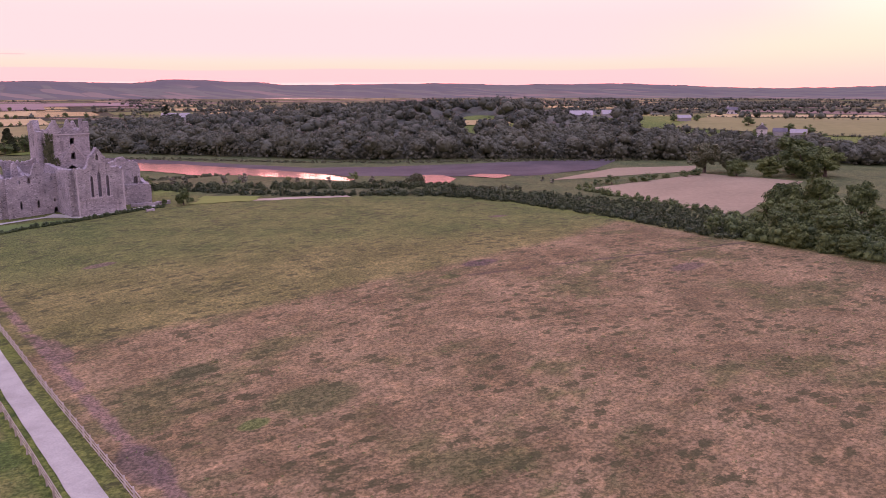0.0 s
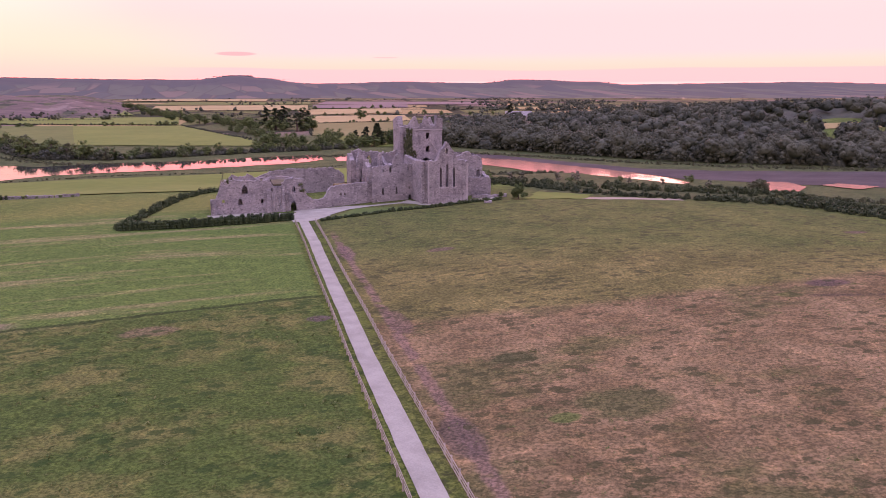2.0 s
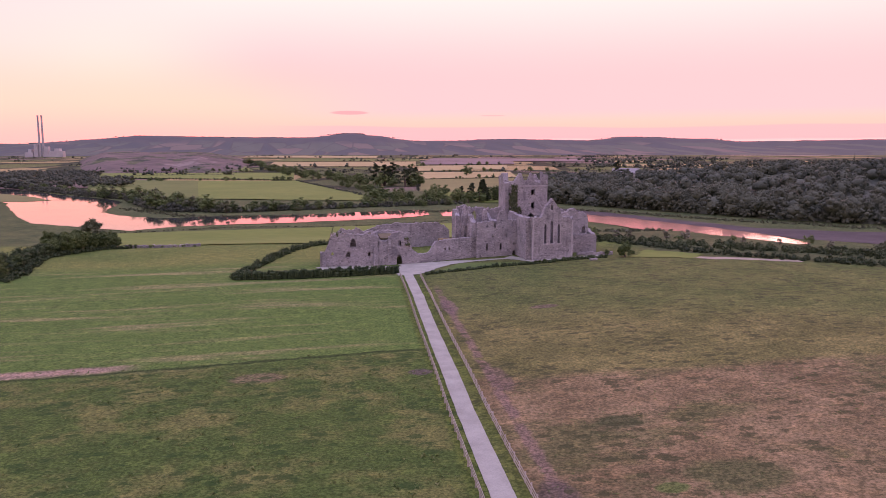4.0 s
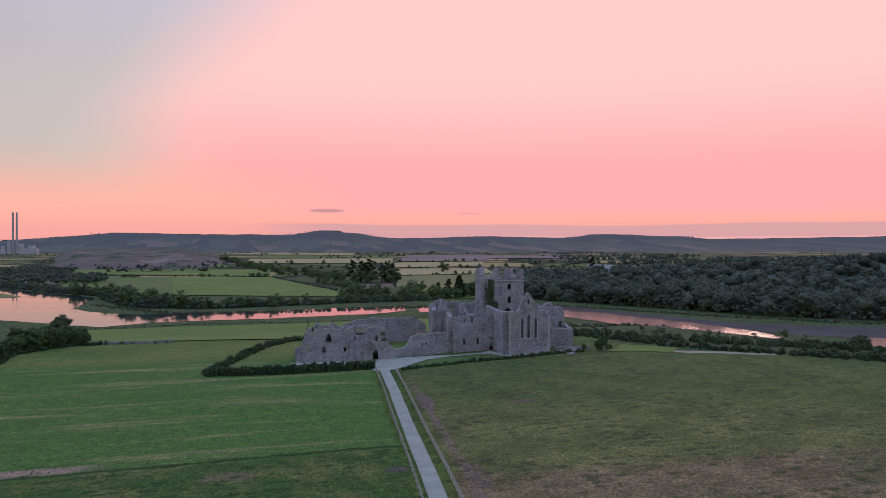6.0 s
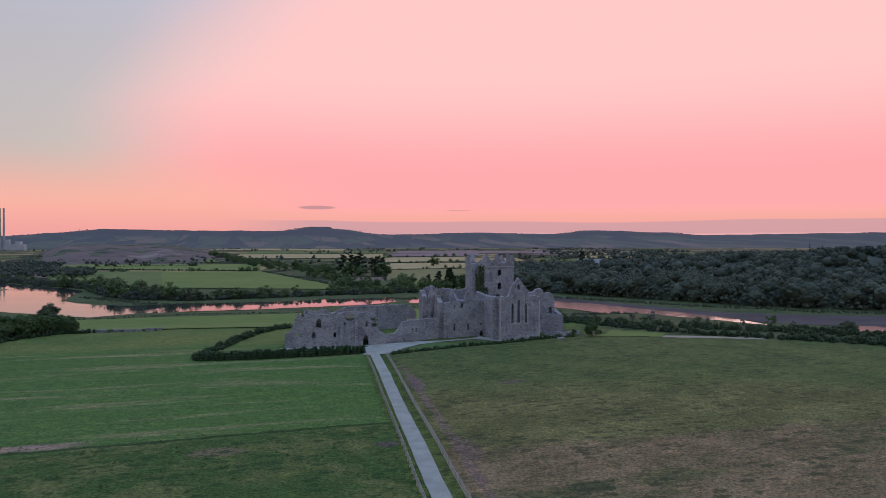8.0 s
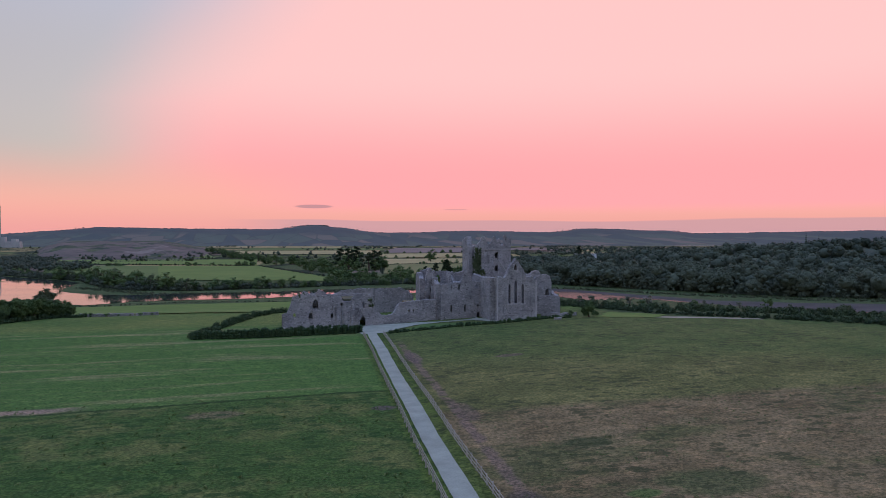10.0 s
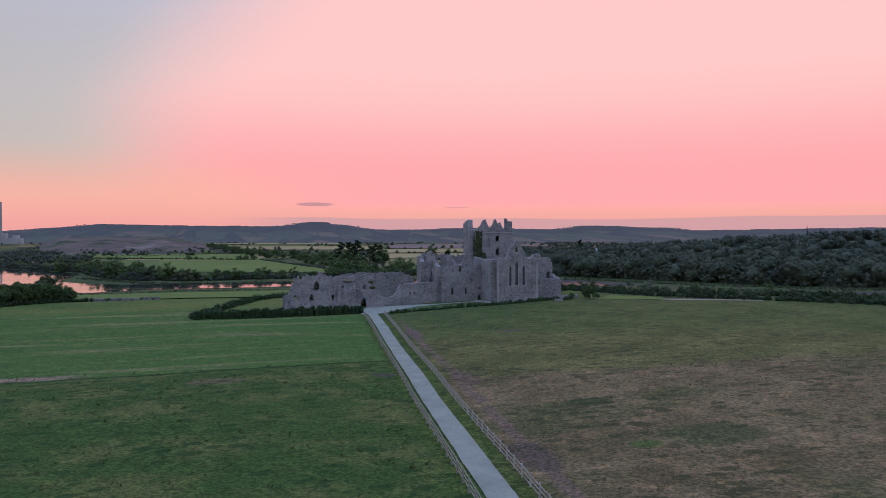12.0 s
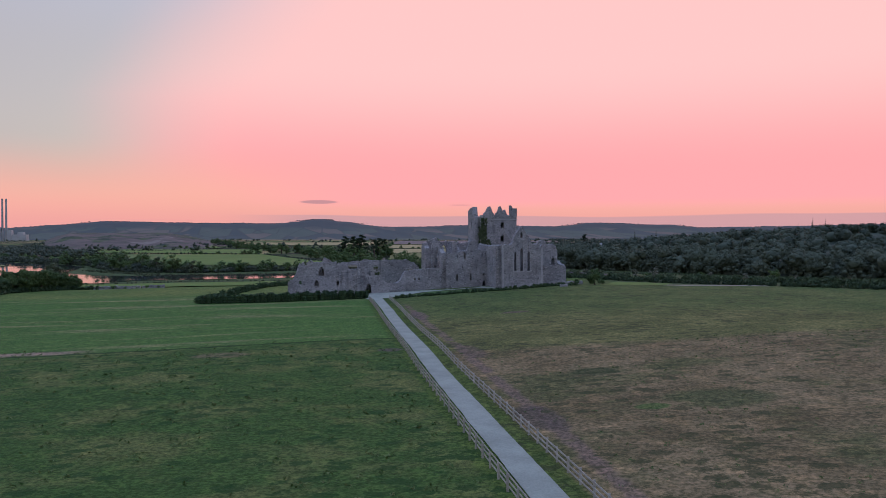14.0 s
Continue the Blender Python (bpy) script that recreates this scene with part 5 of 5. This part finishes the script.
for x, y, h in ((158, -98, 12), (164, -106, 13), (172, -101, 11), (150, -104, 9), (178, -112, 12), (150, -118, 10)):
    plant("broad", x, y, h, True, 1.0, "trees beside the ploughed field")
for x, y, h in ((276, -52, 15), (286, -44, 17), (290, -56, 16), (270, -40, 11), (262, -30, 9), (300, -36, 13)):
    plant("broad", x, y, h, True, 1.35, "trees beyond the ploughed field", sink=0.8)
for x, y, h in ((414, 40, 5), (416, 30, 5.5), (420, 22, 5), (424, 12, 6), (428, 4, 6.5), (432, 44, 7), (441, 30, 8), (444, 18, 7), (438, 112, 6), (448, 100, 6), (452, 63, 8), (392, 158, 5), (404, 152, 5), (416, 148, 5.5)):
    plant("broad", x, y, h, False, 1.3, "trees round the farm", sink=0.5)
plant("willow", 266, -12, 16, True, 1.35)
plant("willow", 273, -20, 11, True, 1.5)
plant("willow", 121, 20, 8.5, True, 1.15)
plant("shrub", 25.5, -1.0, 6.0, True, 0.85)
plant("shrub", 22, 3, 2.2, True, 1.0)
plant("shrub", 30, 4, 2.0, True, 1.0)
for k in range(18):
    u = k / 17
    plant("thorn" if k % 3 else "shrub", 34 + 108 * u + rnd.uniform(-5, 5), 46 - 56 * u + rnd.uniform(-7, 7), rnd.uniform(2.6, 4.6), False, 1.1, "bushes above the river")
for x, y in ((132, -72), (128, -66), (147, -35), (184, 14), (181, 6)):
    plant("thorn", x, y, 3.2, False, 1.2, "bushes above the river")
for k in range(9):
    plant("shrub", 181 + 9 * k + rnd.uniform(-2, 2), -9.5 - 0.7 * k + rnd.uniform(-1.5, 1.5), rnd.uniform(3.2, 6.0), False, 1.5, "bushes between the ploughed fields", sink=0.4)
# trees and hedge on the western edge of the field
for x, y, h in ((-137, 52, 6.5), (-133, 55, 8), (-136, 60, 8), (-131, 61, 8.2), (-130, 67, 7.6), (-128, 72, 6.6), (-134, 66, 7.5), (-126, 77, 5.6), (-129, 79, 5), (-124, 74, 4.4), (-141, 20, 6.8), (-138, 14, 6.4), (-144, 25, 7.4), (-137, 25, 5), (-144, 14, 7), (-135, 9, 4.4), (-139, 6, 6)):
    plant("broad", x, y, h * 0.9, True, 1.1, "trees at the western field edge")
hedge("field_hedge", [(-133, 4), (-132, 16), (-135, 30), (-137, 44), (-132, 57), (-127, 70), (-118, 71)], 3.0, 1.6, LEAF_CLIPPED, "straggling hedge along the western field edge", 1.2, 10, 0.26, 75)
hedge("tree_belt", [(-138, 6), (-140, 30), (-139, 52), (-135, 72), (-128, 79)], 6.0, 4.0, LEAF_CLIPPED, "dense dark thicket at the western field edge", 1.6, 14, 0.34, 92)
for form, x, y, h in (("willow", -138, 96, 9.4), ("willow", -134, 90, 6.4), ("broad", -140, 88, 6.2), ("broad", -129, 86, 5.4), ("broad", -143, 68, 6.6)):
    plant(form, x, y, h, True, 1.15, "trees at the western field edge")
for k in range(7):
    plant("shrub", -119 + k * 3.6, 72 - k * 0.9 + rnd.uniform(-1, 1), rnd.uniform(1.0, 1.8), False, 1.3, "shrubs along the meadow wall")
# far bank of the river
bank = np.array([(-460, 690), (-345, 560), (-262, 448), (-234, 416), (-190, 364), (-162, 288), (-140, 252), (-106, 242), (-76, 252), (-44, 264), (-9, 274), (30, 284)], float)
hedge("tree_belt", [tuple(p + np.array([2.0, 8.0])) for p in bank[:7]], 12.0, 4.6, LEAF_WOOD, "dense dark belt of riverside trees and scrub", 3.0, 12, 0.55, 76)
hedge("tree_belt", [tuple(p + np.array([0.0, 9.0])) for p in bank[6:]], 9.0, 3.6, LEAF_WOOD, "dense dark belt of riverside trees and scrub", 3.0, 12, 0.55, 77)
for k in range(150):
    u = k / 149 * (len(bank) - 1)
    x, y = np.interp(u, range(len(bank)), bank[:, 0]), np.interp(u, range(len(bank)), bank[:, 1])
    big = 0.85 if u < 3.6 else (1.35 if u < 6.6 else 1.0 if u < 8.4 else 0.75)
    plant("broad" if k % 5 else "willow", float(x) + rnd.uniform(-6, 6), float(y) + rnd.uniform(3, 22), rnd.uniform(5.0, 9.0) * big, False, 1.25, "trees on the far river bank", sink=1.0 * big)
# clumps behind the abbey


def planted_line(line, n, low, high, spread, forms=("broad",), wide=1.2, group="hedgerow trees on the plain"):
    """Trees scattered along a line over the plain."""
    pts = np.array(line, float)
    run = np.r_[0, np.cumsum(np.hypot(*np.diff(pts, axis=0).T))]
    for k in range(n):
        q = (k + rnd.random() * 0.9) / n * run[-1]
        x, y = float(np.interp(q, run, pts[:, 0])), float(np.interp(q, run, pts[:, 1]))
        plant(forms[k % len(forms)], x + rnd.uniform(-spread, spread), y + rnd.uniform(-spread, spread), rnd.uniform(low, high), False, wide, group, sink=0.6)


planted_line([(-203, 1311), (-154, 1086), (-127, 942), (-88, 765), (-60, 673)], 46, 6, 13, 9)
planted_line([(-60, 690), (-36, 650), (-23, 590), (-9, 568)], 16, 8, 13, 9, group="trees behind the abbey")
planted_line([(-20, 560), (3, 543), (21, 520), (38, 562)], 12, 9, 15, 8, group="trees behind the abbey")
planted_line([(-34, 545), (-21, 457), (-13, 402), (-8, 345)], 18, 5, 9, 5, group="trees behind the abbey")
planted_line([(-26, 318), (-4, 322), (7, 320), (28, 306), (45, 312), (64, 322)], 24, 7, 11, 6, group="trees behind the abbey")
planted_line([(30, 440), (40, 400), (20, 360)], 5, 6, 9, 6, group="trees behind the abbey")
planted_line([(62, 326), (96, 350), (120, 400), (134, 460)], 24, 8, 13, 10, group="trees behind the abbey")
for x, y, h in ((-4, 552, 19), (3, 543, 21), (8, 556, 20), (13, 562, 22), (20, 512, 17), (27, 530, 18), (35, 560, 17), (38, 318, 11), (44, 312, 12), (262, 600, 20)):
    plant("conifer", x, y, h, False, 1.5, "conifers behind the abbey")
plant("conifer", 52, 314, 15, True, 1.4, "conifers behind the abbey")
plant("broad", 122, 749, 15, False, 1.3)
# hedgerow bushes between the plain's fields
for x, y, h in ((-295, 672, 5), (-279, 664, 7), (-259, 668, 7), (-240, 666, 6.5), (-233, 670, 6.5), (-228, 664, 5), (-190, 676, 4.5), (-160, 671, 7.5), (-154, 675, 7), (-135, 668, 6), (-108, 666, 8), (-100, 668, 9), (-92, 666, 8)):
    plant("shrub", x, y, h, False, 1.3, "bushes between the plain's fields", sink=0.4)
planted_line([(-330, 955), (-150, 905)], 10, 4, 7, 5)
planted_line([(60, 1015), (110, 1120), (280, 1150)], 12, 5, 9, 6)
planted_line([(50, 668), (160, 694)], 7, 3, 6, 3)
planted_line([(80, 868), (210, 866), (330, 800)], 14, 4, 9, 6)
for k, (a, b) in enumerate((((-350, 752), (-88, 660)), ((-385, 880), (-95, 872)), ((-352, 975), (-154, 920)), ((-393, 1190), (-206, 1246)), ((-10, 322), (-84, 648)), ((-150, 1100), (97, 1070)), ((100, 1116), (270, 1152)), ((75, 866), (205, 866)), ((50, 664), (175, 694)), ((24, 444), (50, 656)), ((410, 90), (458, -26)), ((500, 118), (640, 36)))):
    hedge("hedgerow", [a, b], 3.0, 2.0, LEAF_WOOD, "dark hedgerow dividing the fields", 3.0, 5, 0.6, 80 + k)


def low_growth(b, deep):
    """Young growth is lower where farm buildings look out over the woods."""
    if 48.5 < b < 54 and deep > 85:
        return 0.42
    return 0.5 if b > 55.5 and deep > 45 else 0.9 if b > 60 else 1.0


def woods():
    """The woodland covering the far bank of the river."""
    rng = np.random.default_rng(21)
    near, rest = Leafage(22), Leafage(23)
    # the closed canopy under the single crowns
    bs, steps = np.arange(15.6, 80.4, 0.3), np.arange(10, 290, 4.0)
    sheet = []
    for k, q in enumerate(steps):
        for b in bs:
            x, y = polar(b, float(wood_edge(b)) + q + 2.5 * math.sin(b * 3.1) + 1.5 * math.sin(b * 8.3))
            glade = max(288 - x, x - 358, 170 - y, y - 234, 0.0)
            farm = max(398 - x, -46 - y, y - 186, 0.0) if b > 48 else 99.0
            ramp = min(1.0, glade / 20, farm / 20)
            tall = (5.4 + 1.5 * noise.noise(Vector((x * 0.11, y * 0.11, 3.0))) + rng.normal(0, 0.45)) * low_growth(b, q) * ramp
            sheet.append((x, y, float(height(x, y)) + (-1.0 if k == 0 or ramp < 0.02 or q > 284 else tall * min(1.0, 0.55 + 0.15 * k))))
    m = len(bs)
    quads = [(i * m + j, i * m + j + 1, (i + 1) * m + j + 1, (i + 1) * m + j) for i in range(len(steps) - 1) for j in range(m - 1)]
    rest.v.append(np.array(sheet))
    rest.f.append(np.array([t for a, b, c, d in quads for t in ((a, b, c), (a, c, d))]) + rest.n)
    rest.n += len(sheet)
    for _ in range(1750):
        b = rng.uniform(16, 80)
        edge = float(wood_edge(b))
        r = edge + 5 + rng.random() ** 1.25 * 260
        x, y = polar(b, r)
        if 290 < x < 356 and 172 < y < 232 and rng.random() < 0.9:
            continue
        if x > 404 and -40 < y < 180 and b > 50:
            continue
        h = rng.uniform(8.5, 14.5) * low_growth(b, r - edge)
        z = float(height(x, y))
        front = r < edge + 80
        bag = near if front else rest
        wide = rng.uniform(3.6, 6.6) * min(1.0, h / 8)
        flat = rng.uniform(0.72, 0.95)
        top = z + h - wide * flat
        bag.lump((x, y, top), wide * 0.92, 2, flat)
        boughs = 14 if front else 8
        for k in range(boughs):
            # boughs spread over the domed crown, thick with leaves
            up = 1 - 1.3 * (k + 0.5) / boughs
            turn, ring = k * 2.4 + rng.uniform(-0.5, 0.5), math.sqrt(max(0.0, 1 - up * up))
            q = wide * rng.uniform(0.55, 0.82)
            c = (x + ring * math.cos(turn) * q, y + ring * math.sin(turn) * q, top + up * q * flat)
            rr = wide * rng.uniform(0.28, 0.46)
            bag.lump(c, rr, 1, 0.85)
            bag.sprays(c, rr * 0.95, 44 if front else 24, 0.50 if front else 0.68, 0.85)
        if front:
            for k in range(5):
                c = (x + rng.normal(0, wide * 0.5), y + rng.normal(0, wide * 0.5), z + h * rng.uniform(0.1, 0.45))
                bag.lump(c, wide * 0.36, 1, 0.9)
                bag.sprays(c, wide * 0.36, 16, 0.4, 0.9)
        if rng.random() < 0.012:
            for k in range(6):
                bag.lump((x, y, z + h + 1.3 * k - 1), 1.7 - 0.26 * k, 1, 0.8)
    for _ in range(520):
        b, r = rng.uniform(-24, -13.5), 760 + 330 * rng.random()
        if b > -15.5 and r > 900:
            continue
        x, y = polar(b, r)
        z, h = float(height(x, y)), rng.uniform(5, 9)
        for k in range(4):
            c = (x + rng.normal(0, 3), y + rng.normal(0, 3), z + h * rng.uniform(0.35, 0.8))
            rest.lump(c, rng.uniform(1.8, 3.2), 1, 0.85)
            rest.sprays(c, 2.4, 10, 0.9, 0.85)
    # bushes closing the foot of the wood
    for b in np.arange(16, 80, 0.10):
        for _ in range(2):
            x, y = polar(b + rng.normal(0, 0.05), float(wood_edge(b)) + rng.uniform(3, 15))
            c = (x, y, float(height(x, y)) + rng.uniform(0.6, 6.5))
            rr = rng.uniform(0.9, 1.9)
            near.lump(c, rr, 1, 0.9)
            near.sprays(c, rr, 34, 0.5, 0.9)
    for ob in (bulk_mesh("woodland", near.shape(), LEAF_WOOD), bulk_mesh("woodland", rest.shape(), LEAF_WOOD)):
        tagged(ob, "dense dark broadleaf woodland on the river bank", "woodland", kind="stuff")


def far_trees():
    """Hedgerows, copses and lone trees across the plain, too many to count."""
    rng = np.random.default_rng(31)
    bag = Leafage(32)
    for _ in range(330):
        b, r = rng.uniform(-22, 76), 620 + 2200 * rng.random() ** 1.3
        open_plain = b < 17
        if open_plain and (r < 1000 or rng.random() < 0.55):
            continue
        turn = rng.choice([rng.normal(90, 12), rng.normal(20, 15)], p=[0.75, 0.25])
        long = rng.uniform(40, 190)
        x0, y0 = polar(b, r)
        if x0 > 404 and x0 < 720 and -40 < y0 < 170:
            continue
        if 26 < b < 39 and r > 1500:
            continue
        thick = 4 if b > 20 else 0.35
        wild = rng.uniform(0.03, 0.3) if open_plain else 0.4
        for q in np.arange(0, long, rng.uniform(2.6, 4.2)):
            x = x0 + q * math.sin(radians(b + turn)) + rng.normal(0, 1.5 * thick)
            y = y0 + q * math.cos(radians(b + turn)) + rng.normal(0, 1.5 * thick)
            h = rng.uniform(4, 9) if rng.random() < wild else rng.uniform(1.4, 2.8)
            z = float(height(x, y))
            bag.lump((x, y, z + h * 0.40), h * 0.60, 1, 0.8)
            bag.sprays((x, y, z + h * 0.45), h * 0.5, 3, 0.7)
            if h > 4:
                for _ in range(2):
                    c = (x + rng.normal(0, h * 0.32), y + rng.normal(0, h * 0.32), z + h * rng.uniform(0.45, 0.8))
                    bag.lump(c, h * 0.30, 1, 0.9)
                    bag.sprays(c, h * 0.28, 8, 0.7)
    tagged(bulk_mesh("distant_trees", bag.shape(), LEAF_WOOD), "scattered dark hedgerows and copses on the far plain", "trees", kind="stuff")


def ridge_trees():
    """Ragged tree lines and gorse on the hill crests and slopes."""
    rng = np.random.default_rng(61)
    bag = Leafage(62)
    crest = bpy.data.objects["backdrop_hills"].data.vertices
    n = len(np.arange(-40, 95, 0.2))
    for _ in range(900):
        j, row = int(rng.integers(90, 590)), 13
        run = int(rng.integers(1, 4))
        p = crest[row * n + j].co
        for k in range(run * 2):
            h = rng.uniform(3, 7.5)
            bag.lump((p.x + rng.normal(0, 26), p.y + rng.normal(0, 8), p.z - h * 0.35), h * 1.3, 1, 0.55)
    # same material as the hills, with its painted haze tint and glow
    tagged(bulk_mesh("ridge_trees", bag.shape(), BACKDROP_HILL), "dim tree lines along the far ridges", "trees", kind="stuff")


woods()
far_trees()
ridge_trees()


def tufts():
    """Coarse tussocks in the two grazed fields."""
    rng = np.random.default_rng(41)
    bag = Leafage(42)
    n = 0
    while n < 3000:
        x, y = rng.uniform(-120, 88), rng.uniform(-168, -12)
        keep = noise.noise(Vector((x * 0.06, y * 0.06, 1.0))) * 0.5 + 0.5
        if abs(x - float(path_x(y)) - 0.3) < 3.6 or rng.random() > keep ** 1.6 * 1.5 or (y > -20 and x < -34):
            continue
        z = float(height(x, y))
        if y > (-76 if x < -38 else -96):
            continue
        s = rng.uniform(0.10, 0.36) if x < -38 else rng.uniform(0.08, 0.22)
        bag.sprays((x, y, z + s * 0.15), s, 9, s * 0.7, 0.28)
        n += 1
    tagged(bulk_mesh("grass_tussocks", bag.shape(), foliage("tussock_grass", (0.066, 0.118, 0.034), (0.180, 0.200, 0.076))), "coarse grass tussocks dotted over the pasture", "grass", kind="stuff")


tufts()


def ivy(parent, spots, seed):
    leaf = Leafage(seed)
    for (x0, x1), (y0, y1), (z0, z1), n in spots:
        for _ in range(n):
            c = (leaf.rng.uniform(x0, x1), leaf.rng.uniform(y0, y1), leaf.rng.uniform(z0, z1))
            r = leaf.rng.uniform(0.25, 0.6)
            leaf.lump(c, r, 1, 1.2)
            leaf.sprays(c, r, 16, 0.18, 1.2)
    ob = bulk_mesh("ivy", leaf.shape(), IVY, parent)
    return tagged(ob, "dark ivy climbing the tower wall")


ivy(tower, [((-0.7, 0.9), (20.8, 21.0), (9.5, 15.5), 110), ((0.2, 2.2), (20.8, 21.0), (9.6, 12.6), 40), ((-0.6, 1.0), (20.85, 21.0), (15.0, 18.9), 60), ((-0.9, -0.7), (21.0, 23.0), (10, 16.5), 36)], 51)
ivy(cloister, [((-33, -31.8), (9.7, 10.0), (3.5, 5.5), 10), ((-51.5, -49), (9.8, 11.2), (6.0, 7.2), 8)], 52)


def low_wall(line, tall, thick, label):
    ob = thing("field_wall", label, "wall")
    for k, (a, b) in enumerate(zip(line, line[1:])):
        z = float(height((a[0] + b[0]) / 2, (a[1] + b[1]) / 2))
        part("wall_run", masonry(a, b, thick, z - 0.6, [(0, z + tall), (math.dist(a, b), z + tall)], (), 0.10, 90 + k), STONE, ob)


low_wall([(-121, 73), (-112, 71), (-103, 69), (-96, 70)], 0.9, 0.6, "low tumbled stone wall at the meadow's edge")
low_wall([(13.5, 3.5), (18, 2.6), (24, 4.0)], 0.8, 0.6, "low grassy footings of a vanished wall")
low_wall([(14, -6.5), (16.5, -6.0)], 0.5, 0.8, "short low block of pale stone by the hedge")
